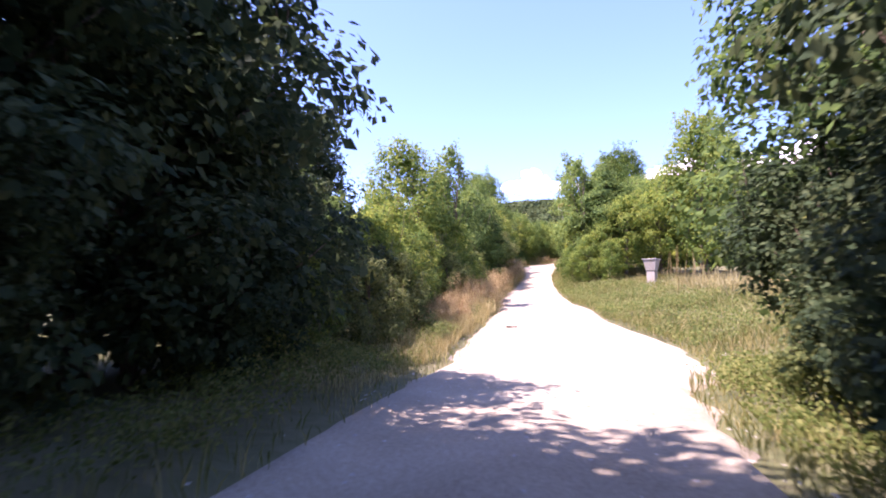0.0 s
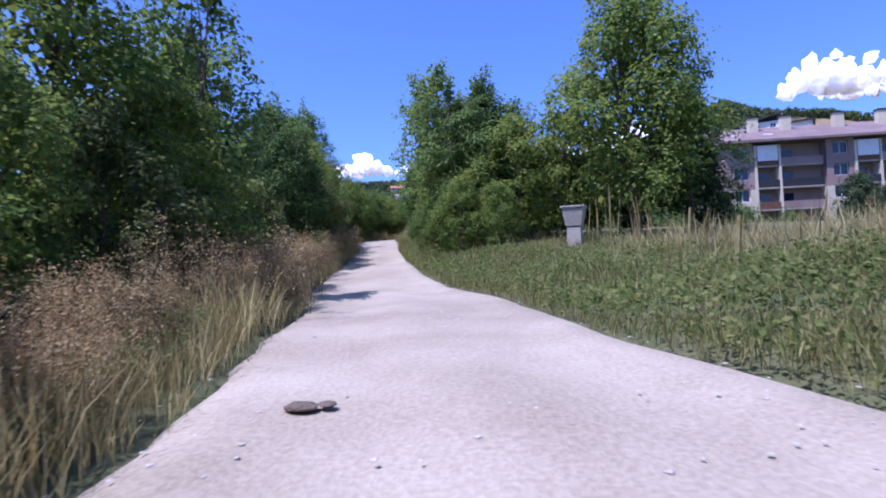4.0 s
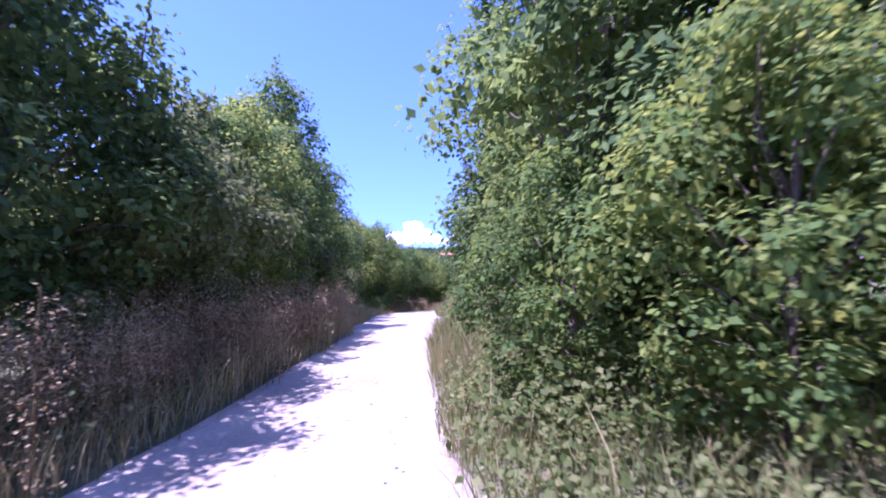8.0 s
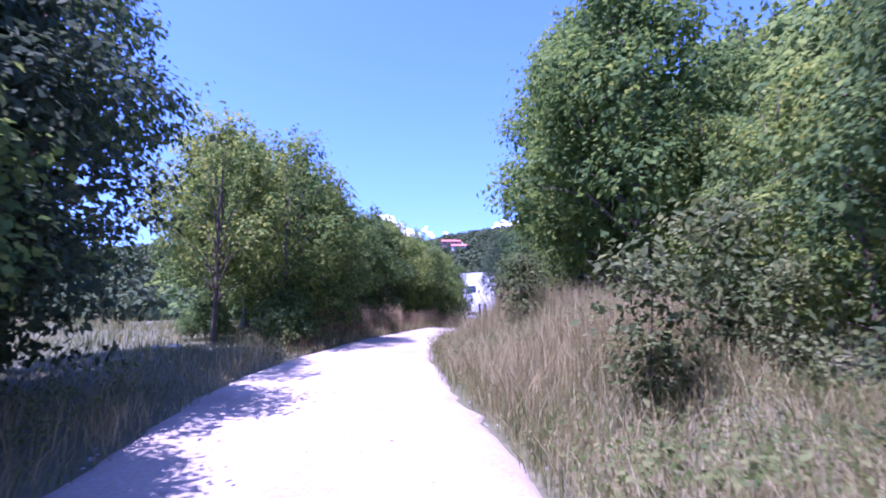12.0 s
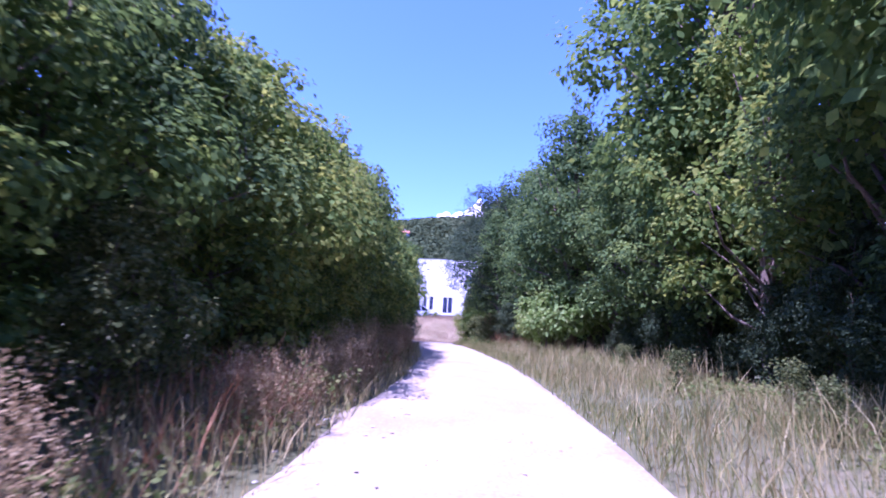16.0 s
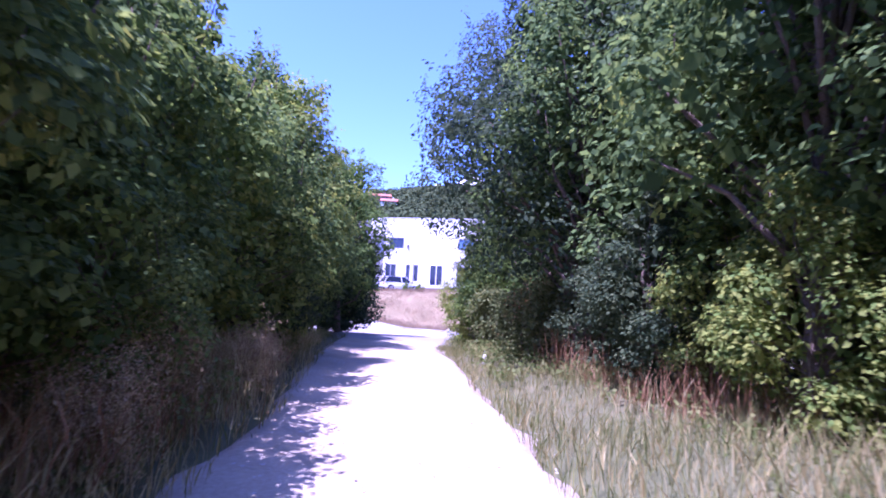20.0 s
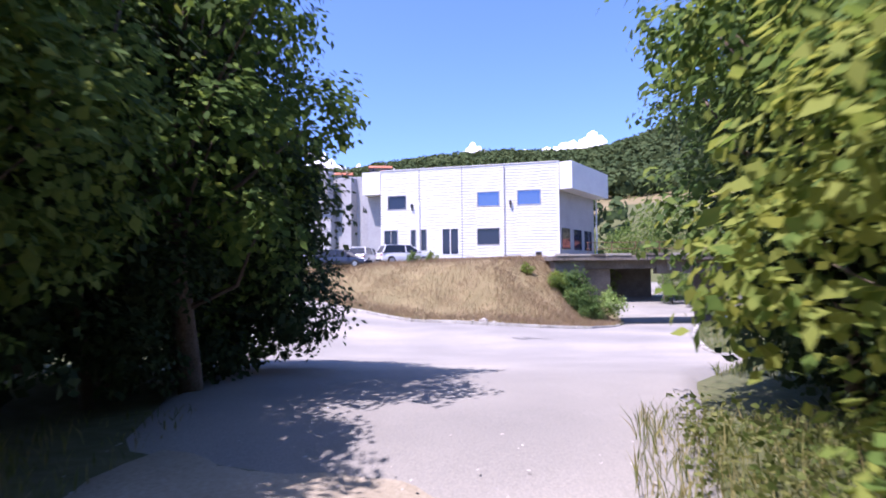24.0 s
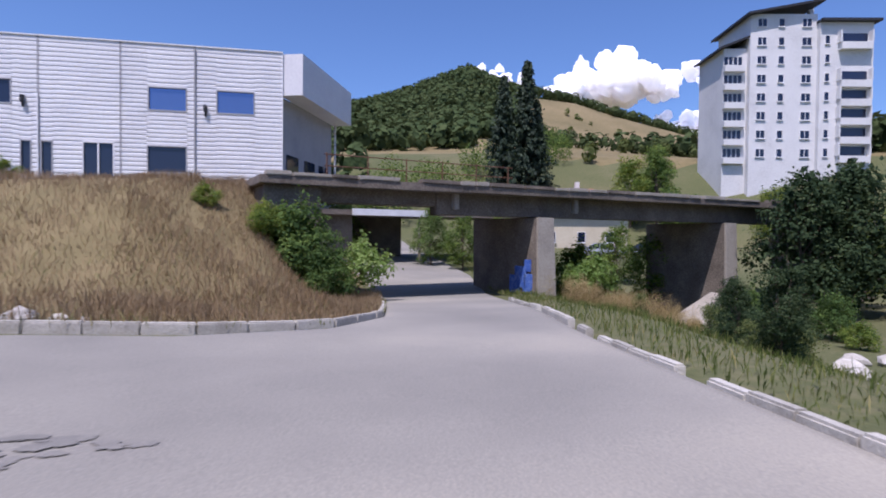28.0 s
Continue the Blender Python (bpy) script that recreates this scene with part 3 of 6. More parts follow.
    V, F = tubes(runs)
    put("trunk", mesh_of("trunk", V, F, BARK, True), root)
    put("crown", quads_mesh("crown", L, 4, leaf), root)
    return root


def make_weed(kind, seed, H, R, base, n, per, spread, size, leaf, trunk_r=0.014, stems=1):
    """Upright stalks with small leaves in clumps."""
    rng = np.random.default_rng(seed)
    root = empty(KINDS[kind]["name"], pose(0, 0, 0), "", "")
    runs, L = [], []
    for i in range(stems):
        h = H * rng.uniform(0.6, 1.0) if stems > 1 else H
        rr, tips = limbs_of(rng, h, R / (1 + 0.4 * (stems > 1)), base, n, trunk_r)
        off = rng.normal(0, 0.36, 3) * [1, 1, 0] * (stems > 1)
        runs += [[(tuple(np.array(p) + off), q) for p, q in run] for run in rr]
        L.append(leaves(rng, tips + off, per, spread, size))
    L = np.concatenate(L)
    V, F = tubes(runs, 4)
    put("stalk", mesh_of("stalk", V, F, leaf if leaf in (RUSSET, DRY) else BARK, True), root)
    put("foliage", quads_mesh("foliage", L[L[:, :, 2].min(1) > -0.05], 4, leaf), root)
    return root


def make_spruce(kind, seed, H, R):
    rng = np.random.default_rng(seed)
    root = empty("spruce", pose(0, 0, 0), "", "")
    V, F = tubes([[((0, 0, -0.3), 0.22), ((0, 0, H * 0.6), 0.1), ((0, 0, H), 0.015)]])
    put("trunk", mesh_of("trunk", V, F, BARK, True), root)
    C = []
    for i in range(150):
        f = (i + rng.uniform(0, 1)) / 150
        z = H * (0.06 + 0.93 * f)
        ln = R * (1 - f) ** 0.9 * rng.uniform(0.7, 1.12) + 0.12
        a = i * 2.4 + rng.uniform(-0.3, 0.3)
        for q in np.linspace(0.15, 1, 9):
            C.append((math.cos(a) * ln * q, math.sin(a) * ln * q, z - ln * 0.3 * q + ln * 0.18 * q * q))
    L = leaves(rng, np.array(C), 9, 0.14, 0.34, 0.5, 0.35)
    put("crown", quads_mesh("crown", L, 4, NEEDLE), root)
    return root


def K(name, make, label, category, group, **w):
    return dict(name=name, make=make, label=label, category=category, group=group, **{"with": w})


HEDGE = "hedgerow along the lane"
KINDS = {
    "hedge_a": K("hedge_bush", make_tree, "dense mid-green hazel-like hedge bush reaching the ground", "bush", HEDGE, seed=1, H=4.6, R=1.9, base=0.1, n=24, sprays=84, size=0.1, leaf=LEAF_A, lobe=0.285, trunk_r=0.06, sprig=10, core=700),
    "hedge_b": K("hedge_bush", make_tree, "dark green dense hedge bush with twiggy top", "bush", HEDGE, seed=2, H=5.2, R=2.0, base=0.08, n=27, sprays=86, size=0.1, leaf=LEAF_B, lobe=0.285, trunk_r=0.07, sprig=13, core=800),
    "hedge_c": K("hedge_bush", make_tree, "dusty grey-green thicket bush beside the lane", "bush", HEDGE, seed=3, H=3.4, R=1.7, base=0.06, n=21, sprays=84, size=0.095, leaf=LEAF_D, lobe=0.285, trunk_r=0.045, sprig=8, core=550),
    "tree_a": K("tree", make_tree, "tall broadleaf tree with a full green crown", "tree", "lane trees", seed=4, H=8.5, R=2.9, base=0.22, n=32, sprays=92, size=0.135, leaf=LEAF_A, trunk_r=0.14, lobe=0.275, sprig=10, core=1100),
    "tree_b": K("tree", make_tree, "tall dark green tree with deep shaded crown", "tree", "lane trees", seed=5, H=9.0, R=3.0, base=0.2, n=33, sprays=92, size=0.135, leaf=LEAF_B, trunk_r=0.16, lobe=0.275, sprig=10, core=1200),
    "back_a": K("tree", make_tree, "tall broadleaf tree behind the hedge", "tree", "lane trees", seed=44, H=8.5, R=2.8, base=0.1, n=20, sprays=52, size=0.22, leaf=LEAF_A, trunk_r=0.13, sprig=8, core=600),
    "back_b": K("tree", make_tree, "tall dark tree behind the hedge", "tree", "lane trees", seed=45, H=9.0, R=2.9, base=0.1, n=21, sprays=52, size=0.22, leaf=LEAF_B, trunk_r=0.15, sprig=8, core=650),
    # The shade tree and shade bush carry their shade in the leaf colour.
    "shade_tree": K("tree", make_tree, "dense overhanging roadside tree with leaf colour darkened for shade", "tree", "lane trees", seed=15, H=7.6, R=3.0, base=0.06, n=32, sprays=110, size=0.145, leaf=LEAF_E, trunk_r=0.15, sprig=14, core=2600),
    "shade_bush": K("hedge_bush", make_tree, "dense bush with leaf colour darkened to imitate deep shade", "bush", HEDGE, seed=16, H=5.0, R=1.9, base=0.05, n=24, sprays=108, size=0.1, leaf=LEAF_E, lobe=0.285, trunk_r=0.07, sprig=8, core=1400),
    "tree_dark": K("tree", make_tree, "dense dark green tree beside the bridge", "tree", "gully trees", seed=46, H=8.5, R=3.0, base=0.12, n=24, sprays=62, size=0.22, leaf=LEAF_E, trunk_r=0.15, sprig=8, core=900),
    "tree_slim": K("tree", make_tree, "slender sparse tree with loose upright twigs", "tree", "lane trees", seed=6, H=6.5, R=1.5, base=0.25, n=14, sprays=44, size=0.12, leaf=LEAF_B, trunk_r=0.07, lobe=0.34, sprig=26, core=150),
    "tree_open": K("tree", make_tree, "open airy tree with thin stems and sky showing through", "tree", "lane trees", seed=26, H=6.4, R=2.4, base=0.25, n=20, sprays=52, size=0.125, leaf=LEAF_A, trunk_r=0.07, lobe=0.27, sprig=16, core=120),
    "sumac": K("sapling", make_tree, "bright yellow-green broad-leaved sapling in the sun", "sapling", "bright saplings", seed=7, H=2.6, R=1.35, base=0.34, n=12, sprays=34, size=0.17, leaf=LEAF_C, trunk_r=0.035, lobe=0.34, sprig=4, core=60),
    "weed": K("weed", make_weed, "dusty grey-green tall roadside weed", "weed", "roadside weeds", seed=8, H=1.5, R=0.45, base=0.1, n=12, per=16, spread=0.09, size=0.085, leaf=LEAF_D),
    "dry_weed": K("dry_weed", make_weed, "stand of withered tan-brown weeds with dead leaves", "weed", "withered weeds", seed=18, H=1.6, R=0.24, base=0.04, n=9, per=8, spread=0.07, size=0.029, leaf=DRY, trunk_r=0.007, stems=26),
    "scrub": K("shrub", make_tree, "low dense green shrub on the slope", "shrub", "slope shrubs", seed=9, H=2.0, R=1.3, base=0.1, n=12, sprays=70, size=0.11, leaf=LEAF_A, trunk_r=0.04, sprig=5, core=350),
    "scrub_dark": K("shrub", make_tree, "dark dense shrub by the gully", "shrub", "slope shrubs", seed=10, H=2.3, R=1.6, base=0.1, n=13, sprays=80, size=0.115, leaf=LEAF_B, trunk_r=0.05, sprig=6, core=450),
    "spruce": K("spruce", make_spruce, "tall dark green spruce behind the bridge", "spruce", "spruces", seed=11, H=13.0, R=3.8),
}
rng0 = random.Random(42)


def row(kinds, pts, step, off, jitter, s0, s1):
    """Plants along a polyline, pushed off to its right (negative: left)."""
    P = [Vector(p) for p in pts]
    carry = 0.0
    for a, b in zip(P, P[1:]):
        d = (b - a)
        n = Vector((d.y, -d.x)).normalized()
        q = carry
        while q < d.length:
            p = a + d.normalized() * q + n * (off + rng0.uniform(-jitter, jitter))
            plant(rng0.choice(kinds), p.x, p.y, rng0.uniform(s0, s1), rng0.uniform(0, 360))
            q += step * rng0.uniform(0.8, 1.2)
        carry = q - d.length


HA, HB, HC, SB = "hedge_a", "hedge_b", "hedge_c", "shade_bush"
# left of the lane, from its start to its mouth
row([HA, HC, HC], [(10.4, -91.5), (9.6, -87.5), (9.0, -84)], 1.7, -1.3, 0.25, 0.64, 0.8)
row([HA, HC, HA], [(8.8, -83), (7.8, -79.5), (7, -75.5)], 1.8, -2.0, 0.4, 0.72, 0.9)
row([HA, HB, HC], [(6.8, -74.5), (6.2, -71.5), (5.2, -67.5), (3.9, -63), (2.3, -57), (0.9, -52.5)], 1.7, -1.7, 0.3, 0.95, 1.2)
row(["back_a", "back_b", HB], [(6.3, -87), (4.3, -76), (1, -66), (-1, -57)], 3.0, -2.2, 0.6, 0.5, 0.7)
row([HA, HB, HA], [(-1.3, -41), (-0.9, -36), (-0.4, -30), (-0.3, -24), (-0.6, -18), (-1.2, -12), (-1.6, -9.6)], 1.6, -1.7, 0.25, 1.0, 1.3)
row([HC, HB], [(-0.8, -39), (-0.4, -30), (-0.4, -22), (-1.1, -12)], 2.6, -0.85, 0.2, 0.42, 0.6)
row(["tree_a", "tree_b"], [(-3.8, -40), (-3.2, -30), (-3.3, -20), (-3.6, -10.5)], 2.6, -1.5, 0.3, 0.66, 0.82)
# right of the lane
row([HA, HC, HB], [(10.0, -73.0), (8.9, -69.5), (7.9, -65)], 1.5, 2.0, 0.25, 1.0, 1.25)
row([HC, HA], [(9.6, -71.5), (8.6, -68.4), (7.9, -65)], 1.0, 0.85, 0.15, 0.45, 0.62)
row([HA, HB], [(7.6, -63), (7.2, -59), (6.6, -54), (5.4, -47)], 1.8, 3.0, 0.4, 0.68, 0.9)
row([HB, HA, HB], [(5.2, -41), (5.4, -34), (5.8, -28), (5.2, -22), (4.6, -16), (4.2, -9), (3.8, -4)], 1.9, 3.2, 0.3, 0.75, 0.95)
row(["tree_a", "tree_b"], [(5.6, -30), (5.4, -24), (4.6, -18), (3.6, -11), (2.9, -5)], 2.6, 2.1, 0.3, 0.8, 0.95)
row([SB], [(6.6, -31), (6.4, -22), (5.8, -14)], 1.7, 1.0, 0.4, 0.42, 0.6)
row(["back_a", "back_b"], [(12, -66), (10, -56)], 2.8, 2.4, 0.7, 0.5, 0.66)
row(["back_a", "back_b"], [(9.4, -47), (9.5, -34), (9.5, -22), (7.5, -10), (6, -2)], 2.8, 2.2, 0.7, 0.85, 1.15)
row([HB], [(-5.6, -14), (-6.4, -8), (-7.2, -1)], 2.2, -0.3, 0.4, 0.75, 1.0)
row(["scrub", "scrub_dark"], [(26, -40), (34, -36), (46, -32), (58, -30)], 2.0, 0.0, 0.5, 0.8, 1.4)
# single trees
KINDS["big_tree"] = K("tree", make_tree, "very tall old broadleaf tree with wide crown", "tree", "lane trees", seed=31, H=16.0, R=4.4, base=0.22, n=38, sprays=130, size=0.22, leaf=LEAF_A, trunk_r=0.26, lobe=0.3, sprig=18, core=1600)
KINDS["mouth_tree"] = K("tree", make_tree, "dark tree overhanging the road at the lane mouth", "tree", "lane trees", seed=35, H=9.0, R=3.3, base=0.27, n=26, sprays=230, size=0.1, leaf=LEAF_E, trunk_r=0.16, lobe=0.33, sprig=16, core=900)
KINDS["field_tree"] = K("tree", make_tree, "full green broadleaf tree standing in the meadow", "tree", "lane trees", seed=33, H=8.2, R=3.1, base=0.1, n=34, sprays=110, size=0.14, leaf=LEAF_A, trunk_r=0.15, lobe=0.3, sprig=14, core=1500)
ST = "shade_tree"
# Trees at (15.5, -113) and (22, -110.5) are unseen, added to block skylight.
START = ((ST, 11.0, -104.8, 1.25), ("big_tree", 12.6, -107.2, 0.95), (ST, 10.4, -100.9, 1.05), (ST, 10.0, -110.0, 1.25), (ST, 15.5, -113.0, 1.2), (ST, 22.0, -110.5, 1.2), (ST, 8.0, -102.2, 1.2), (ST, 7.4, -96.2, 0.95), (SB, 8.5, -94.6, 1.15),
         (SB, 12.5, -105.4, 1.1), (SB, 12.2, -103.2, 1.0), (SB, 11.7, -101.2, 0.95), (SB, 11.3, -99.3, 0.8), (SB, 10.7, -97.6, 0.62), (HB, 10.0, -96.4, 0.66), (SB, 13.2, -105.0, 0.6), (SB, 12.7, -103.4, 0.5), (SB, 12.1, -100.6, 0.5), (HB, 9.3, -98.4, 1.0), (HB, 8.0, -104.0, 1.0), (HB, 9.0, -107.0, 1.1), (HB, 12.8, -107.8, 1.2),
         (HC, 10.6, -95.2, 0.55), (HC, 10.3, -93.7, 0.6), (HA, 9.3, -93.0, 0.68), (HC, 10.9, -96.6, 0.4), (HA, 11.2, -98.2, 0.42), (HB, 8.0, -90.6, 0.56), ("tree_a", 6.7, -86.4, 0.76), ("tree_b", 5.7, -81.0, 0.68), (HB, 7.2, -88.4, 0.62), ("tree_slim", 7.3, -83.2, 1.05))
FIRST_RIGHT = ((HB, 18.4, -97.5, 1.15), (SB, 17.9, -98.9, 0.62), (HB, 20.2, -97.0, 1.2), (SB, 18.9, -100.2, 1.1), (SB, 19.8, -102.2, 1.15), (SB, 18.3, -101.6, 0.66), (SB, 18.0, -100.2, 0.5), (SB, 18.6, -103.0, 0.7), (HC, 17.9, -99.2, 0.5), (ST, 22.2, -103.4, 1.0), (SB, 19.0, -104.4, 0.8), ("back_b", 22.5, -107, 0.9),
               ("field_tree", 17.0, -74.6, 1.0), (HA, 14.9, -73.6, 1.0), (HB, 18.9, -73.6, 0.95), (HA, 13.2, -73.8, 1.0), (HB, 12.2, -72.2, 1.2), ("tree_slim", 10.6, -72.4, 1.1), (HA, 11.4, -74.6, 0.6), (HA, 12.6, -75.4, 0.5), (HA, 10.3, -73.4, 0.5), (SB, 15.4, -72.4, 0.6), (SB, 17.4, -72.6, 0.6), (SB, 19.6, -73.0, 0.6))
MIDDLE = (("tree_b", 1.4, -62.2, 0.9), ("tree_slim", 9.0, -52.6, 1.35), ("tree_slim", 8.8, -65.4, 1.3), (HB, 9.5, -62.4, 1.2), (HB, 9.9, -64.4, 1.25), ("tree_b", 10.6, -63.0, 0.85), (HB, 9.2, -62.6, 0.72), (HA, 9.1, -61.4, 0.62), (HB, 9.5, -60.0, 0.62), (HB, 9.0, -63.9, 0.7), ("tree_b", -3.9, -48.8, 1.05), ("field_tree", 7.3, -44.4, 1.02), ("tree_a", -2.4, -56.0, 1.1), (ST, -3.4, -52.6, 1.1), (ST, -2.2, -51.4, 0.9), (SB, -0.9, -52.6, 0.8),
          ("tree_open", -2.5, -44.4, 0.92), ("tree_open", -1.5, -42.8, 0.9), (HA, -1.1, -41.6, 0.95), ("tree_a", -4.4, -40.6, 0.75), ("scrub_dark", -1.2, -43.2, 0.6), ("scrub_dark", -3.6, -43.0, 0.5), ("tree_a", 6.6, -41.5, 1.0), ("big_tree", 8.4, -24.0, 1.0), ("big_tree", 7.4, -33.0, 0.88), ("tree_b", 5.5, -17.4, 1.05), ("tree_b", 5.1, -13.2, 1.0))
MOUTH = ((HA, 1.9, -0.9, 0.7), (HA, 2.5, -2.2, 0.74), (HB, 2.5, -1.2, 0.85), ("tree_a", -3.7, -3.6, 0.9), (HB, 4.0, -3.6, 0.8), (SB, 5.0, -6.9, 0.8), ("mouth_tree", 3.0, -1.8, 1.12), ("mouth_tree", 3.7, -7.4, 1.0), ("tree_b", 3.7, -8.4, 0.9),
         (SB, 4.5, 4.4, 0.9), (SB, 5.3, 5.3, 0.85), (SB, 5.0, 3.2, 1.1), ("tree_a", 3.7, 2.0, 0.9), (SB, -4.4, 6.2, 1.15), (SB, -4.2, 7.7, 1.1), (SB, -4.6, 4.4, 1.0), (ST, -5.0, 7.4, 0.95), (ST, -5.8, 3.0, 1.0), (ST, -7.6, 6.8, 1.1), (HB, -4.9, 7.0, 1.25), (HB, -5.1, 5.4, 1.25), (HB, -5.2, 8.8, 1.1), ("tree_a", -6.0, -2.0, 1.0), (ST, 5.4, 4.2, 1.1), ("mouth_tree", 5.7, 5.9, 1.0), ("tree_a", -3.7, 5.2, 0.95), (SB, 3.9, -9.4, 0.55), (SB, 4.2, -11.0, 0.6), ("tree_b", 4.0, 3.6, 0.8), ("tree_b", -5.0, -2.8, 0.95), ("tree_a", -5.4, -9.2, 0.95), (HB, -4.4, -8.6, 1.1), (HB, -5.8, -6.2, 1.0), (HA, -4.0, -2.2, 0.95), ("tree_b", -6.8, -6.0, 0.95), (HB, -4.4, 1.4, 1.15), ("tree_a", -4.6, 0.2, 0.85), (HB, -4.9, -1.6, 0.9), (HB, -5.2, -4.6, 0.55), (ST, 7.6, 4.6, 0.9), ("tree_a", 5.6, 0.6, 0.9), (SB, -3.4, -6.6, 0.95), (HB, -2.7, -8.4, 1.0), (HA, -2.9, -6.4, 0.85))
for k, x, y, s in START + FIRST_RIGHT + MIDDLE + MOUTH:
    plant(k, x, y, s, rng0.uniform(0, 360))
row([SB], [(5.8, -13.5), (5.2, -8), (4.8, -3)], 1.6, 1.4, 0.3, 0.46, 0.66)
for x, y, s in ((47.8, 84.4, 1.62), (44.2, 84.8, 1.46), (50.6, 86.0, 1.1)):
    plant("spruce", x, y, s, rng0.uniform(0, 360), wide=0.74)


# ---- buildings ----
def fit_window(root, u0, u1, z0, z1, y=0.0, deep=0.12, wide=0.06, split=(), frame_mat=TRIM_W, name="window", label="", sill=True, pane=None):
    """A framed pane set into a wall that faces -y."""
    bm = bmesh.new()
    box(bm, u0, u0 + wide, y, y + deep, z0, z1)
    box(bm, u1 - wide, u1, y, y + deep, z0, z1)
    box(bm, u0 + wide, u1 - wide, y, y + deep, z1 - wide, z1)
    box(bm, u0 + wide, u1 - wide, y, y + deep, z0, z0 + wide)
    for s in split:
        box(bm, s - wide / 2, s + wide / 2, y + 0.01, y + deep - 0.01, z0 + wide, z1 - wide)
    w = part(name, bm, frame_mat, root, label)
    box_part("pane", (u0 + wide * 0.8, u1 - wide * 0.8, y + deep * 0.55, y + deep * 0.75, z0 + wide * 0.8, z1 - wide * 0.8), pane or PANE, w)
    if sill:
        box_part("sill", (u0 - 0.06, u1 + 0.06, y - 0.1, y + 0.05, z0 - 0.06, z0 - 0.003), frame_mat, w)
    return w


def ribbed(root, u0, u1, z0, z1, y=0.0, pitch=0.27, deep=0.034, material=None):
    """Horizontally ribbed sheet from u0 to u1."""
    n = max(2, int(round((z1 - z0) / pitch)))
    h = (z1 - z0) / n
    prof = []
    for i in range(n):
        z = z0 + i * h
        prof += [(y, z), (y, z + h * 0.55), (y + deep, z + h * 0.68), (y + deep, z + h * 0.9)]
    prof.append((y, z1))
    V = [(u, p[0], p[1]) for p in prof for u in (u0, u1)]
    F = [(2 * i, 2 * i + 1, 2 * i + 3, 2 * i + 2) for i in range(len(prof) - 1)]
    return put("panel", mesh_of("panel", V, F, material or CLADDING), root)


def works():
    """White two-storey works building with ribbed cladding, its side block and the long annex."""
    ang = math.degrees(math.atan2(50.4 - 54.2, 8.4 + 8.8))
    root = empty("commercial_building", pose(-8.8, 54.2, 0, 0, 0, ang), "white ribbed-clad two-storey works building with dark square windows", "building")
    W, Z0, Z1 = 17.62, 1.2, 10.3
    cuts = [0, 0.232 * W, 0.478 * W, 0.712 * W, W]
    holes = {0: [(0.75, 2.75, 6.35, 7.8), (0.35, 1.85, 2.3, 4.35), (3.15, 3.75, 2.2, 4.35)], 1: [(4.2, 4.85, 2.2, 4.35), (6.35, 8.1, 1.75, 4.4)], 2: [(9.9, 12.1, 6.35, 7.8), (9.85, 12.1, 2.65, 4.3)], 3: [(13.75, 16.0, 6.35, 7.8)]}
    for k in range(4):
        a, b = cuts[k] + 0.03, cuts[k + 1] - 0.03
        us = sorted({a, b} | {u for h in holes[k] for u in h[:2]})
        for u0, u1 in zip(us, us[1:]):
            inside = sorted([h for h in holes[k] if h[0] <= u0 + 1e-6 and h[1] >= u1 - 1e-6], key=lambda h: h[2])
            z = Z0
            for h in inside:
                ribbed(root, u0, u1, z, h[2])
                z = h[3]
            ribbed(root, u0, u1, z, Z1)
        box_part("joint_strip", (cuts[k + 1] - 0.05, cuts[k + 1] + 0.05, -0.02, 0.1, Z0, Z1), CLAD_GREY if k < 3 else TRIM_W, root)
        for h in holes[k]:
            door = h[3] - h[2] > 2.4
            fit_window(root, *h, y=-0.02, deep=0.2, wide=0.09 if door else 0.07, split=((h[0] + h[1]) / 2,) if (h[0] in (0.35, 6.35)) else (), name="door" if door else "window", label="dark glazed entrance door with white frame" if door else "window with sky-reflection blue painted into its glass, thin frame" if h[2] > 6 else "dark glass window with thin frame", sill=False, frame_mat=TRIM_W if door else CLAD_GREY, pane=PANE_SKY if h[2] > 6 and k else None)
    bm = bmesh.new()
    box(bm, 0.05, W - 0.05, 0.24, 0.5, Z0, Z1 - 0.02)
    box(bm, 0.05, W - 0.05, 0.5, 9.5, Z1 - 0.5, Z1 - 0.25)
    part("wall", bm, CLAD_GREY, root)
    box_part("parapet_cap", (-0.05, W + 0.05, -0.06, 0.5, Z1, Z1 + 0.07), TRIM_W, root)
    # the left return block
    for d in ((-2.0, -0.06, 0.1, 3.6, 8.0, 10.3),):
        box_part("overhang", d, CLADDING, root, "light grey-white overhanging top block")
    # Grey in place of white imitates the shade below this block.
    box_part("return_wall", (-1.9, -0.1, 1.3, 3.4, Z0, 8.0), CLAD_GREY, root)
    # right-hand side block, going back
    side = math.degrees(math.atan2(58.8 - 50.4, 13.7 - 8.4)) - ang
    m = pose(W, 0, 0, 0, 0, side)
    box_part("overhang", (0.1, 10.0, -1.3, 0.2, 7.7, 10.25), CLADDING, root, "white overhanging upper block at the corner", m=m)
    # Shade under the overhang is put into this wall's grey.
    box_part("side_wall", (0.4, 9.8, 0.25, 1.0, 1.0, 7.7), CLAD_GREY, root, "side wall greyed for shade under the overhang", m=m)
    for u in (1.2, 4.2, 7.0):
        box_part("side_window", (u, u + 1.9, 0.19, 0.3, 2.2, 4.2), PANE, root, m=m)
    box_part("side_pipe", (9.2, 9.32, -0.3, -0.18, 1.2, 7.7), TRIM_W, root, m=m)
    for u, z in ((3.35, 6.45), (13.15, 6.4)):
        bm = bmesh.new()
        box(bm, u - 0.1, u + 0.1, -0.26, -0.02, z, z + 0.42, bevel=0.03)
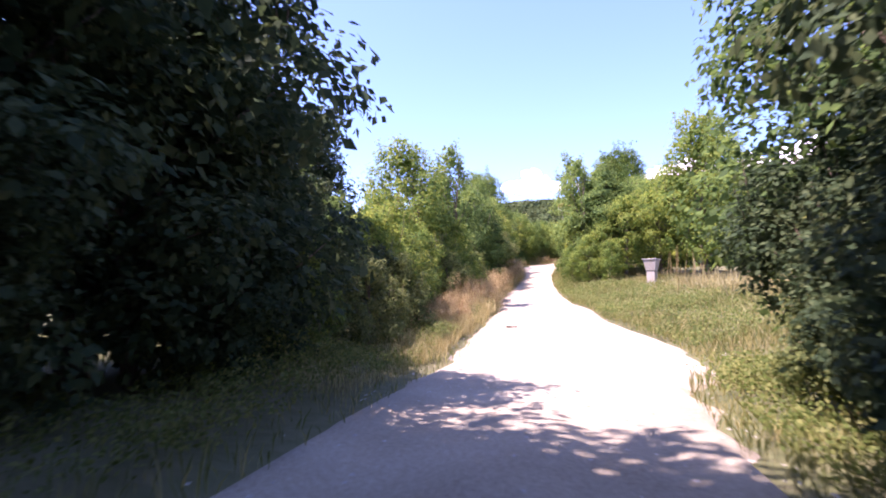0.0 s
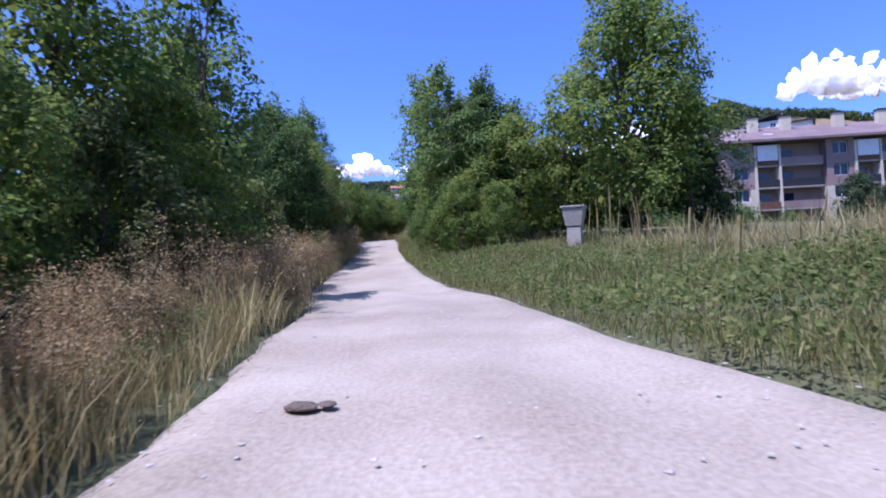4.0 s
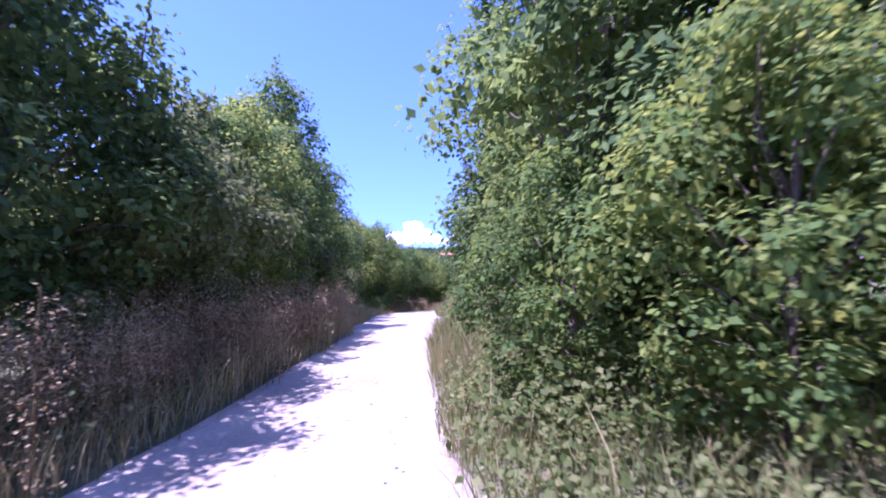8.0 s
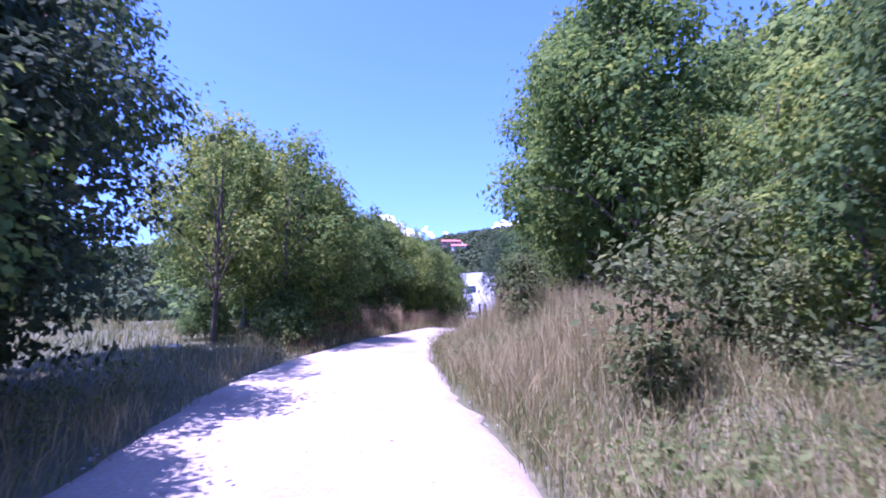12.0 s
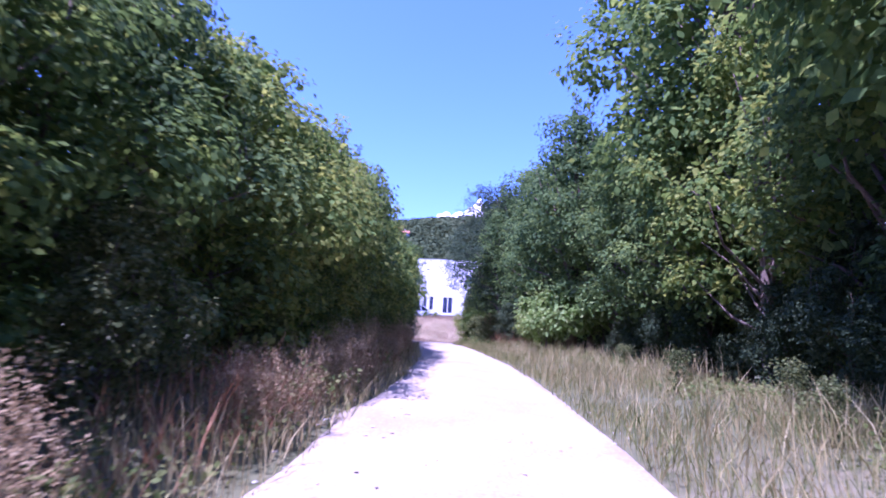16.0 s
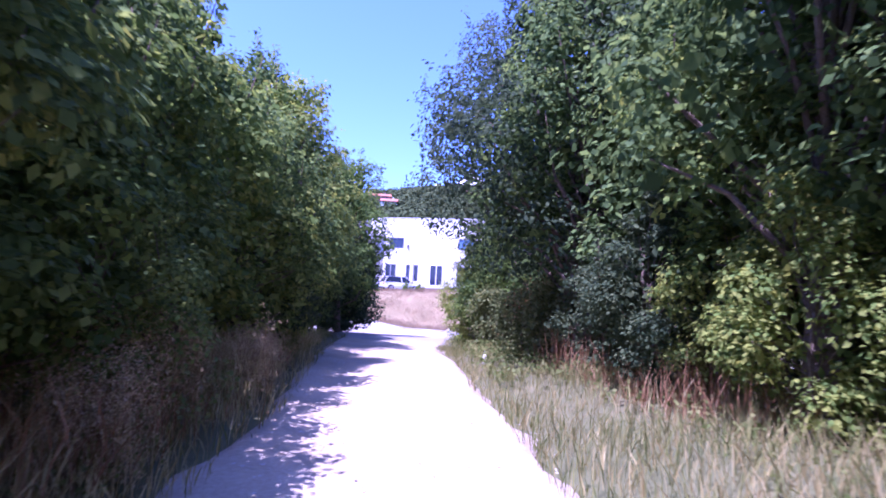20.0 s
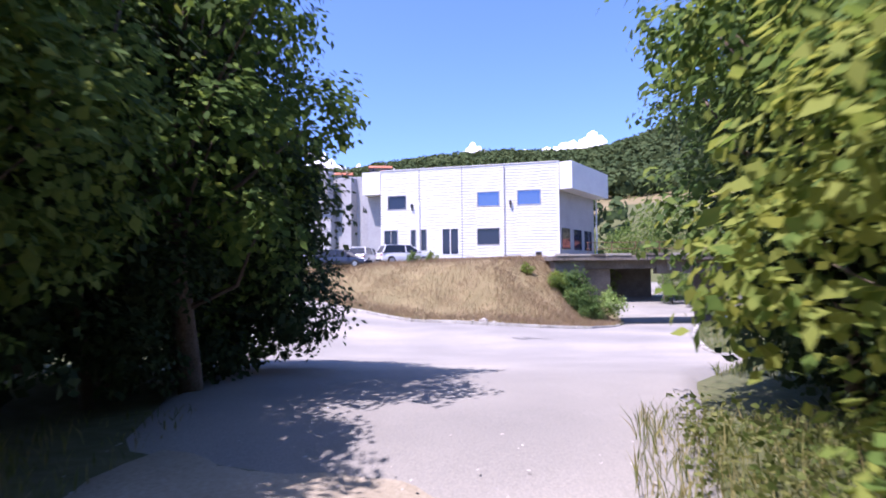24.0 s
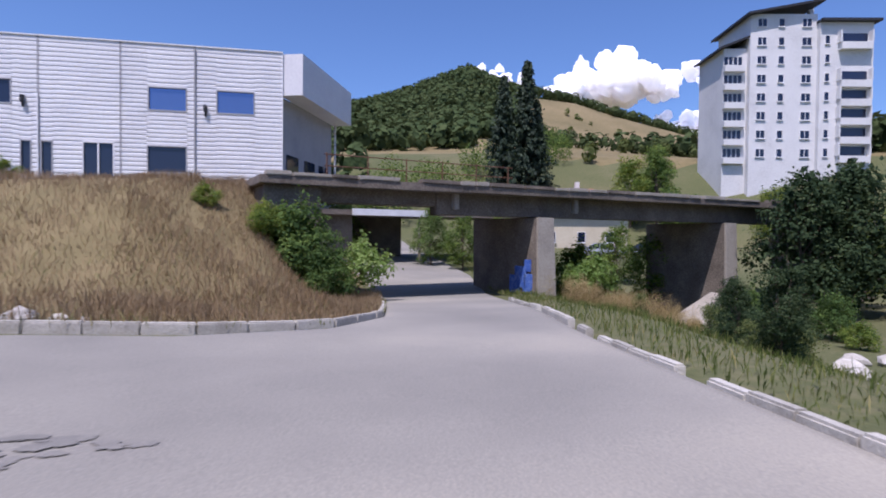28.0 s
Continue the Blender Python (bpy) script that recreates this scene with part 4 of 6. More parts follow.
        box(bm, u - 0.05, u + 0.05, -0.12, -0.02, z - 0.25, z)
        part("wall_lamp", bm, DARK, root, "small dark wall-mounted flood lamp")
    box_part("downpipe", (4.05, 4.13, -0.1, -0.02, 1.2, 7.0), TRIM_W, root)
    box_part("downpipe", (12.5, 12.58, -0.1, -0.02, 1.2, 10.2), CLAD_GREY, root)
    box_part("plinth", (0.05, W - 0.05, -0.05, 0.2, 0.6, Z0 + 0.25), CONC, root)
    # annex
    an = empty("annex_building", pose(-14.8, 58.1, 0, 0, 0, math.degrees(math.atan2(58.1 - 64.1, 25.7 - 14.8)) + 0), "long light grey annex with overhanging white band and shaded strip", "building")
    L = 9.7
    for k in range(4):
        box_part("band_panel", (-L + k * L / 4 + 0.02, -L + (k + 1) * L / 4 - 0.02, -0.6, 0.4, 7.7, 10.9), GREYPL, an)
    # Slightly darker grey than the panels, put in for shade beneath the band.
    box_part("upper_wall", (-L + 0.1, -0.1, 0.3, 1.0, 6.2, 7.7), CLAD_GREY, an, "grey strip toned for shade below the band")
    for k in range(4):
        box_part("wall_panel", (-L + 0.1 + k * (L - 0.2) / 4, -L + 0.08 + (k + 1) * (L - 0.2) / 4, 0.1, 0.9, 0.2, 6.2), GREYPL, an)
    fit_window(an, -5.2, -4.2, 1.6, 3.9, y=0.0, deep=0.16, split=(), frame_mat=DARK, name="door", label="dark narrow glazed door", sill=False)
    box_part("corner_post", (-0.5, 0.1, -0.62, 0.2, 7.7, 11.2), CLAD_GREY, an)
    box_part("roof_edge", (-L - 0.1, 0.15, -0.66, 0.5, 10.9, 11.02), TRIM_W, an)
    # The recess's shade is painted as plain grey on this wall.
    box_part("return_wall", (0.12, 5.2, 1.4, 2.0, 0.2, 10.6), CLAD_GREY, an, "recessed wall greyed to stand for shade", m=pose(0, 0, 0, 0, 0, 14))
    box_part("return_window", (1.0, 1.7, 1.32, 1.4, 7.2, 7.9), PANE, an, m=pose(0, 0, 0, 0, 0, 14))
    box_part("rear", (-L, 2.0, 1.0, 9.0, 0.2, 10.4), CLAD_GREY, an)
    # small raised cabin
    cb = empty("raised_cabin", pose(-22.9, 57.0, 0.7, 0, 0, -24) @ Matrix.Scale(0.62, 4), "small white panelled cabin raised on steel posts", "cabin")
    box_part("body", (-1.4, 1.4, 0, 2.4, 2.4, 5.4), GREYPL, cb, bevel=0.04)
    box_part("roof", (-1.5, 1.5, -0.1, 2.5, 5.4, 6.1), CLAD_GREY, cb)
    for x in (-1.3, 1.2):
        for y in (0.05, 2.2):
            box_part("post", (x, x + 0.1, y, y + 0.1, -0.6, 2.4), DARK, cb)
    box_part("stair_wall", (-0.9, 0.9, 0.3, 0.5, -0.4, 2.4), CLAD_GREY, cb)


works()


def tower():
    """Tall white flat block on the right, with balconies and a dark slanted roof."""
    P1, P2 = Vector((75.3, 69.8)), Vector((83.5, 65.9))
    d = P2 - P1
    root = empty("apartment_tower", pose(P1.x, P1.y, 8.8, 0, 0, math.degrees(math.atan2(d.y, d.x))), "white eight-storey apartment tower with dark slanted roof and balconies", "apartment block")
    root.scale = (0.77, 0.77, 0.87)
    H, FL = 25.2, 3.0
    bm = bmesh.new()
    box(bm, 0, 12.0, 0.14, 13, -8, H)
    part("wall", bm, PLASTER, root)
    bm = bmesh.new()
    box(bm, 12.0, 21.5, -0.8, 13.2, -8, H - 1.6)
    part("wall", bm, PLASTER, root)
    bm = bmesh.new()
    box(bm, -4.2, 0, 1.4, 12, -8, H - 5.2)
    part("wall", bm, PLASTER, root)
    for k in range(8):
        z = 1.2 + k * FL
        for u, w in ((1.2, 1.7), (5.0, 1.1), (9.2, 1.8)):
            fit_window(root, u, u + w, z + 0.9, z + 2.3, y=0.0, deep=0.13, wide=0.09, split=(u + w / 2,) if w > 1.5 else ())
        if k < 7:
            fit_window(root, 12.8, 13.7, z + 0.9, z + 2.3, y=-0.94, deep=0.13, wide=0.08)
            if k != 5:
                bal = box_part("balcony", (15.2, 20.6, -2.0, -0.78, z - 0.1, z + 1.0), PLASTER, root, "white solid balcony front")
                box_part("recess", (15.4, 20.4, -0.83, -0.79, z + 1.05, z + 2.6), PANE, bal)
                box_part("side_pier", (15.0, 15.25, -1.9, -0.8, z + 1.0, z + 2.9), PLASTER, bal)
                box_part("side_pier", (20.55, 20.8, -1.9, -0.8, z + 1.0, z + 2.9), PLASTER, bal)
        if k < 6:
            bal = box_part("balcony", (-4.3, -0.6, 0.5, 1.4, z - 0.1, z + 0.9), PLASTER, root)
            for i in range(4):
                box_part("glazing", (-4.1 + i * 0.85, -3.45 + i * 0.85, 1.33, 1.39, z + 1.0, z + 2.4), PANE, bal)
    for k in range(8):
        z = 1.2 + k * FL
        if k < 7:
            for y in (3.0, 8.5):
                bal = box_part("side_balcony", (21.5, 22.6, y, y + 3.0, z - 0.1, z + 1.0), PLASTER, root)
                box_part("recess", (21.51, 21.55, y + 0.2, y + 2.8, z + 1.0, z + 2.5), PANE, bal)
    bm = bmesh.new()
    prism(bm, [(-1.0, 0), (12.8, 0), (12.8, 0.35), (-1.0, 0.35)], 0, 1, None)
    for v in bm.verts:
        u, t, w = v.co
        v.co = (u, -1.2 + w * 15.5, H - 0.4 + t + (u + 1) * 0.16)
    part("roof", bm, DARK, root, "dark slanted roof slab with wide eaves")
    bm = bmesh.new()
    box(bm, 11.8, 22.4, -1.8, 14, H - 1.6, H - 1.2)
    part("roof", bm, DARK, root)
    bm = bmesh.new()
    prism(bm, [(-5.2, 0), (0.0, 0), (0.0, 0.35), (-5.2, 0.35)], 0, 1, None)
    for v in bm.verts:
        u, t, w = v.co
        v.co = (u, 0.4 + w * 12, H - 5.5 + t + (u + 5.2) * 0.35)
    part("roof", bm, DARK, root)
    box_part("chimney", (12.2, 13.0, 3, 3.8, H - 1.2, H + 2.4), PLASTER, root)


tower()


def flats():
    """Pinkish five-storey flats beyond the field, with window bays, loggias and balconies in each unit."""
    root = empty("apartment_block", pose(38.6, -21.1, -4.7, 0, 0, 1), "pinkish-brown five-storey flats with cream bays and brown roof", "apartment block")
    root.scale = (0.92, 0.92, 0.92)
    FL, N, UNIT, LONG = 2.85, 5, 12.2, 37.0
    top = 0.6 + N * FL
    box_part("gable_wall", (0, 0.4, 0.02, 11, -8, top), PINK, root, "plain pinkish end wall")
    box_part("wall", (0.4, LONG, 1.5, 11, -8, top), PINK, root)
    for unit in range(3):
        b0 = 0.4 + unit * UNIT
        for k in range(N):
            z = 0.6 + k * FL
            low = CREAM if k < 3 else PINK
            box_part("bay_panel", (b0, b0 + 3.3, 0.05, 1.5, z - 0.45, z + 0.85), low, root)
            box_part("bay_pier", (b0, b0 + 0.8, 0.05, 1.5, z + 0.85, z + FL - 0.45), low, root)
            box_part("bay_pier", (b0 + 2.7, b0 + 3.3, 0.05, 1.5, z + 0.85, z + FL - 0.45), low, root)
            fit_window(root, b0 + 0.82, b0 + 2.68, z + 0.87, z + FL - 0.47, y=0.35, deep=0.14, split=(b0 + 1.75,))
            box_part("fin_wall", (b0 + 3.32, b0 + 3.62, -0.15, 1.5, z - 0.45, z + FL - 0.45), CREAM, root)
            for u0, u1, mat_ in ((b0 + 3.62, b0 + 6.3, RUST), (b0 + 6.62, b0 + 11.7, PINK)):
                bal = box_part("balcony", (u0, u1, -0.1, 1.5, z - 0.45, z - 0.27), CONC_L, root)
                box_part("balustrade", (u0, u1, -0.1, 0.0, z - 0.27, z + 0.7), mat_ if k != 3 else DARK, bal)
                box_part("balcony_door", (u0 + 0.5, u0 + 2.0, 1.44, 1.49, z - 0.25, z + 1.85), PANE, bal)
            box_part("fin_wall", (b0 + 6.32, b0 + 6.6, -0.15, 1.5, z - 0.45, z + FL - 0.45), CREAM, root)
        box_part("bay_panel", (b0, b0 + 3.3, 0.05, 1.5, top - 0.45, top), PINK, root)
        box_part("awning", (b0 + 3.7, b0 + 6.2, -0.2, -0.14, top - 2.5, top - 0.5), TRIM_W, root, "white balcony screen")
    bm = bmesh.new()
    prism(bm, [(-1.1, top - 0.1), (11.9, top - 0.1), (11.9, top + 0.2), (5.0, top + 2.9), (-1.1, top + 0.2)], 0, 1, None)
    for v in bm.verts:
        v.co = (-0.6 + v.co.z * (LONG + 1.2), v.co.x, v.co.y)
    bmesh.ops.recalc_face_normals(bm, faces=bm.faces)
    part("roof", bm, ROOF_BR, root, "brown metal-sheet pitched roof")
    for u in (4.6, 8.8, 15.5, 21.0, 28.0):
        ch = box_part("chimney", (u, u + 1.2, 3.0, 3.9, top + 1.4, top + 3.9), CREAM, root)
        box_part("chimney_cap", (u - 0.1, u + 1.3, 2.9, 4.0, top + 3.9, top + 4.1), DARK, ch)
    for u in (1.6, 5.6):
        box_part("roof_light", (u, u + 1.0, 0.9, 1.7, top + 1.02, top + 1.3), TRIM_W, root)


flats()


def house(x, y, z, turn, w, d, h, wall, roof, label, rows=1):
    root = empty("house", pose(x, y, z, 0, 0, turn), label, "house", "valley houses")
    box_part("wall", (-w / 2, w / 2, 0.12, d, -6, h), wall, root)
    for k in range(rows):
        for u in (-w * 0.32, 0.0, w * 0.3):
            fit_window(root, u - 0.5, u + 0.5, 1.0 + k * 2.8, 2.3 + k * 2.8, y=0.0, deep=0.13, wide=0.07)
    bm = bmesh.new()
    prism(bm, [(-0.5, h - 0.1), (d + 0.5, h - 0.1), (d + 0.5, h + 0.1), (d / 2, h + d * 0.24), (-0.5, h + 0.1)], 0, 1, None)
    for v in bm.verts:
        v.co = (-w / 2 - 0.4 + v.co.z * (w + 0.8), v.co.x, v.co.y)
    bmesh.ops.recalc_face_normals(bm, faces=bm.faces)
    part("roof", bm, roof, root)
    box_part("chimney", (w * 0.2, w * 0.2 + 0.6, d * 0.4, d * 0.4 + 0.6, h, h + d * 0.24 + 0.9), wall, root)
    return root


house(45.5, 68.5, -2.6, -25, 11, 7, 4.4, CREAM, ROOF_BR, "cream plastered house with balcony beyond the bridge", 1)
house(51.9, 79.6, 1.4, -22, 8.2, 7.5, 3.0, PLASTER, ROOF_RED, "low house with broad red tiled roof", 1)
for x, y, turn, w, h, wl, rf in ((-47, 300, 10, 12, 5.5, PINK, ROOF_RED), (-56, 257, 14, 9, 6, PLASTER, ROOF_BR), (-40, 285, 5, 9, 5, PLASTER, ROOF_RED), (-66, 292, 12, 10, 5, CREAM, ROOF_RED), (150, 395, -20, 9, 5, PLASTER, ROOF_BR), (330, 300, -45, 12, 6, PLASTER, ROOF_RED)):
    house(x, y, float(level(x, y)) + 1.0, turn, w, 8, h, wl, rf, "small hillside house among woods", 2)


# ---- bridge ----
def bridge():
    root = empty("railway_bridge", pose(7.0, 33.1, 0, 0, 0, 3.4), "old stained concrete bridge on wall piers over the road", "bridge")
    def rough(name, dims, material, label="", cells=0.6, amp=0.03, m=None):
        bm = bmesh.new()
        box(bm, *dims, bevel=0.03)
        n = max(1, int((dims[1] - dims[0]) / cells / 4))
        bmesh.ops.subdivide_edges(bm, edges=[e for e in bm.edges if e.calc_length() > 1.2], cuts=min(n + 2, 12), use_grid_fill=True)
        for v in bm.verts:
            v.co += Vector((0, 1, 1)) * amp * noise.noise(v.co * 1.7) + Vector((0, 0, 0.4)) * amp * noise.noise(v.co * 6)
        if m is not None:
            for v in bm.verts:
                v.co = m @ v.co
        return part(name, bm, material, root, label)
    rough("deck_slab", (-1.8, 34, 0.0, 5.4, 0.72, 1.02), CONC, "weathered slab edge with crumbling pale lip")
    rough("girder", (-0.4, 4.9, 0.7, 1.3, 0.2, 0.72), CONC)
    rough("girder", (4.92, 34, 0.7, 1.3, -0.12, 0.72), CONC)
    rough("girder", (-0.4, 34, 4.0, 4.7, 0.36, 0.72), CONC)
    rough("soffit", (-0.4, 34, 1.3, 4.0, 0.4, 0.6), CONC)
    rng = random.Random(3)
    u = -1.6
    while u < 33:
        w = rng.uniform(0.6, 1.8)
        rough("coping_block", (u, u + w - 0.05, -0.05, 0.4, 1.0, 1.12 + rng.uniform(0, 0.07)), CONC_L if rng.random() < 0.65 else CONC, amp=0.02)
        u += w + (rng.uniform(0.2, 1.2) if rng.random() < 0.3 else 0)
    for u in (5.6, 11.6):
        rough("drain_stub", (u, u + 0.22, 0.45, 0.75, 0.1, 0.72), CONC_L, amp=0.0)
    for u, lo in ((9.72, -3.9), (21.55, -5.2)):
        bm = bmesh.new()
        V = [(-0.45, 0.0, 0), (0.45, 0.0, 0), (0.45, 5.2, 0), (-0.45, 5.2, 0)]
        lo_v = [bm.verts.new((u + x * 1.08, y - 0.05, lo)) for x, y, _ in V]
        hi_v = [bm.verts.new((u + x * 0.94, y + 0.12, -0.12)) for x, y, _ in V]
        for i in range(4):
            bm.faces.new((lo_v[i], lo_v[(i + 1) % 4], hi_v[(i + 1) % 4], hi_v[i]))
        bm.faces.new(hi_v), bm.faces.new(list(reversed(lo_v)))
        bmesh.ops.bevel(bm, geom=list(bm.edges), offset=0.06, segments=2, affect="EDGES")
        bmesh.ops.subdivide_edges(bm, edges=[e for e in bm.edges if e.calc_length() > 1.0], cuts=4, use_grid_fill=True)
        for v in bm.verts:
            v.co += Vector((1, 1, 0)) * 0.025 * noise.noise(v.co * 2.0)
        pier = part("pier", bm, CONC, root, "dark concrete wall pier")
        # Sunlit pier front put in as a thin slab of paler concrete.
        bm = bmesh.new()
        face = [bm.verts.new(c) for c in ((u - 0.47, -0.13, lo), (u + 0.47, -0.13, lo), (u + 0.41, 0.05, -0.13), (u - 0.41, 0.05, -0.13), (u - 0.47, -0.02, lo), (u + 0.47, -0.02, lo), (u + 0.41, 0.15, -0.13), (u - 0.41, 0.15, -0.13))]
        for ids in ((0, 1, 2, 3), (1, 5, 6, 2), (4, 0, 3, 7), (3, 2, 6, 7), (5, 4, 7, 6), (4, 5, 1, 0)):
            bm.faces.new([face[i] for i in ids])
        part("front_face", bm, CONC_L, pier, "pale front of the pier, lightened as if sunlit")
        if u < 12:
            for k, (a, b, c, dd) in enumerate(((0.3, 0.9, -3.3, -2.5), (0.7, 1.5, -3.1, -2.2), (1.2, 1.9, -3.4, -2.6), (0.4, 0.8, -2.4, -1.9))):
                box_part("paint_mark", (u - 0.53, u - 0.47, a, b, c, dd), BLUE, pier, "blue spray-painted mark")
    rough("abutment", (-1.6, 0.3, 0.3, 5.2, -4.2, 0.72), CONC)
    rough("abutment", (33.0, 36.0, 0.2, 5.2, -5.5, 0.9), CONC)
    for a in (0.5, 2.0, 3.5, 5.0, 6.5, 8.0):
        V, F = tubes([[((a, 0.35, 1.0), 0.025), ((a, 0.35, 1.9), 0.025)]], 5)
        put("rail_post", mesh_of("rail_post", V, F, RUST), root)
    for z in (1.45, 1.85):
        V, F = tubes([[((0.4, 0.35, z), 0.02), ((8.2, 0.35, z), 0.02)]], 5)
        put("rail", mesh_of("rail", V, F, RUST), root)
    # concrete apron below the second pier
    ap = empty("concrete_apron", pose(24.7, 32.5, -4.05, 0, -22, 4), "pale sloping concrete apron by the pier foot", "apron")
    box_part("slab", (-1.6, 1.5, -0.9, 0.9, -1.3, 0.0), CONC_L, ap, bevel=0.05)
    # lower crossing further on
    lo = empty("footbridge", pose(11, 51.5, 0, 0, 0, 2), "flat white-edged crossing beyond the underpass", "bridge")
    box_part("edge_beam", (2.3, 7.9, -0.1, 0.3, 0.42, 0.86), TRIM_W, lo)
    box_part("slab", (-2.0, 16.0, 0.35, 7.0, 0.45, 0.8), CONC, lo)
    box_part("wall", (-2.4, 2.6, 1.2, 4.0, -4.0, 0.5), CONC, lo)
    box_part("back_wall", (2.6, 8.2, 6.0, 7.0, -4.0, 0.45), CONC, lo)
    for u in (7.2,):
        box_part("post", (u, u + 0.14, 0.05, 0.2, -3.6, 0.5), CONC_L, lo)


bridge()


# ---- cars ----
def make_car(name, body_mat, label, suv=True, long=4.6):
    root = empty(name, pose(0, 0, 0), label, "car", "parked cars")
    W, r = (0.93, 0.36) if suv else (0.9, 0.32)
    belt, top = (1.02, 1.66) if suv else (0.9, 1.44)
    h = long / 2
    st = [(-h, 0.42, belt * 0.86, 0.72), (-h + 0.08, 0.3, belt * 0.97, 0.86), (-h + 0.5, 0.26, belt, 0.96), (-0.6, 0.24, belt, 1.0), (0.7, 0.24, belt, 1.0), (h - 0.9, 0.26, belt * 0.9, 0.97), (h - 0.25, 0.28, belt * 0.76, 0.9), (h, 0.38, belt * 0.62, 0.7)]
    V, F = [], []
    for x, zb, zt, f in st:
        w = W * f
        V += [(x, -w * 0.9, zb), (x, -w, zb + 0.12), (x, -w, (zb + zt) * 0.52), (x, -w * 0.94, zt), (x, w * 0.94, zt), (x, w, (zb + zt) * 0.52), (x, w, zb + 0.12), (x, w * 0.9, zb)]
    for i in range(len(st) - 1):
        for j in range(8):
            F.append((i * 8 + j, i * 8 + (j + 1) % 8, i * 8 + 8 + (j + 1) % 8, i * 8 + 8 + j))
    F += [tuple(range(8)), tuple(range(len(V) - 1, len(V) - 9, -1))]
    bm = bmesh.new()
    bm.from_mesh(mesh_of("tmp", V, F))
    bmesh.ops.recalc_face_normals(bm, faces=bm.faces)
    bmesh.ops.bevel(bm, geom=list(bm.edges), offset=0.03, segments=2, affect="EDGES")
    part("body", bm, body_mat, root)
    back = -h + (0.12 if suv else 0.55)
    cs = [(back, belt - 0.03, belt + 0.02), (back + (0.3 if suv else 0.75), belt - 0.03, top - 0.1), (back + (0.75 if suv else 1.2), belt - 0.03, top - 0.02), (0.35, belt - 0.03, top - 0.04), (1.25 if suv else 1.15, belt - 0.03, belt + 0.03)]
    V, F = [], []
    for x, a, b in cs:
        w0, w1 = W * 0.93, W * (0.93 - 0.2 * (b - a) / (top - belt))
        V += [(x, -w0, a), (x, -w1, b), (x, w1, b), (x, w0, a)]
    for i in range(len(cs) - 1):
        for j in range(4):
            F.append((i * 4 + j, i * 4 + (j + 1) % 4, i * 4 + 4 + (j + 1) % 4, i * 4 + 4 + j))
    F += [(0, 1, 2, 3), tuple(range(len(V) - 1, len(V) - 5, -1))]
    bm = bmesh.new()
    bm.from_mesh(mesh_of("tmp", V, F))
    bmesh.ops.recalc_face_normals(bm, faces=bm.faces)
    part("glasshouse", bm, CARGLASS, root, "dark tinted car glass")
    bm = bmesh.new()
    x0, x1 = cs[1][0] - 0.03, cs[3][0] + 0.12
    prism(bm, [(x0, -W * 0.74), (x1, -W * 0.72), (x1, W * 0.72), (x0, W * 0.74)], top - 0.1, top + 0.01)
    bmesh.ops.bevel(bm, geom=list(bm.edges), offset=0.04, segments=2, affect="EDGES")
    part("roof", bm, body_mat, root)
    for s in (-1, 1):
        for run in ([((cs[0][0], s * W * 0.9, belt), 0.05), ((cs[1][0], s * W * 0.76, top - 0.08), 0.05)], [((-0.15, s * W * 0.92, belt), 0.045), ((-0.2, s * W * 0.75, top - 0.06), 0.04)], [((cs[3][0], s * W * 0.74, top - 0.06), 0.04), ((cs[4][0], s * W * 0.9, belt), 0.05)]):
            V, F = tubes([run], 6)
            put("pillar", mesh_of("pillar", V, F, body_mat), root)
        box_part("tail_lamp", (-h - 0.0, -h + 0.16, s * W * 0.62 - 0.2, s * W * 0.62 + 0.2, belt * 0.72, belt * 0.86), LAMP_R, root, bevel=0.02)
        box_part("headlight", (h - 0.3, h - 0.1, s * W * 0.66 - 0.16, s * W * 0.66 + 0.16, belt * 0.58, belt * 0.7), TRIM_W, root, bevel=0.02)
        box_part("mirror", (0.75, 0.95, s * W * 1.08 - 0.09, s * W * 1.08 + 0.09, belt, belt + 0.15), body_mat, root, bevel=0.03)
        for x in (-h + 0.85, h - 0.9):
            m = pose(x, s * (W - 0.1), r, 90, 0, 0)
            bm = bmesh.new()
            bmesh.ops.create_cone(bm, cap_ends=True, segments=20, radius1=r, radius2=r, depth=0.24)
            bmesh.ops.bevel(bm, geom=[e for e in bm.edges if len(e.link_faces) == 2 and any(len(f.verts) > 4 for f in e.link_faces)], offset=0.04, segments=2, affect="EDGES")
            bmesh.ops.transform(bm, matrix=m, verts=bm.verts)
            wheel = part("wheel", bm, TYRE, root)
            bm = bmesh.new()
            bmesh.ops.create_cone(bm, cap_ends=True, segments=16, radius1=r * 0.66, radius2=r * 0.6, depth=0.26)
            bmesh.ops.transform(bm, matrix=m, verts=bm.verts)
            part("rim", bm, RIM, wheel)
    box_part("rear_plate", (-h - 0.02, -h + 0.06, -0.26, 0.26, belt * 0.5, belt * 0.62), TRIM_W, root)
    box_part("bumper", (-h - 0.03, -h + 0.2, -W * 0.75, W * 0.75, 0.3, 0.46), DARK, root, bevel=0.03)
    return root


def park(ob, x, y, turn, dz=0.0):
    ob.matrix_world = pose(x, y, ground_z(x, y) + dz, 0, 0, turn)
    return ob


suv = park(make_car("parked_car", WHITE_CAR, "white parked sport utility car with dark windows"), -5.4, 45.2, 28)
copy_thing(suv, pose(-14.4, 47.6, ground_z(-14.4, 47.6), 0, 0, 50))
park(make_car("parked_car", NAVY_CAR, "dark blue parked estate car with pale roofline", False, 4.7), -10.2, 42.8, -8)
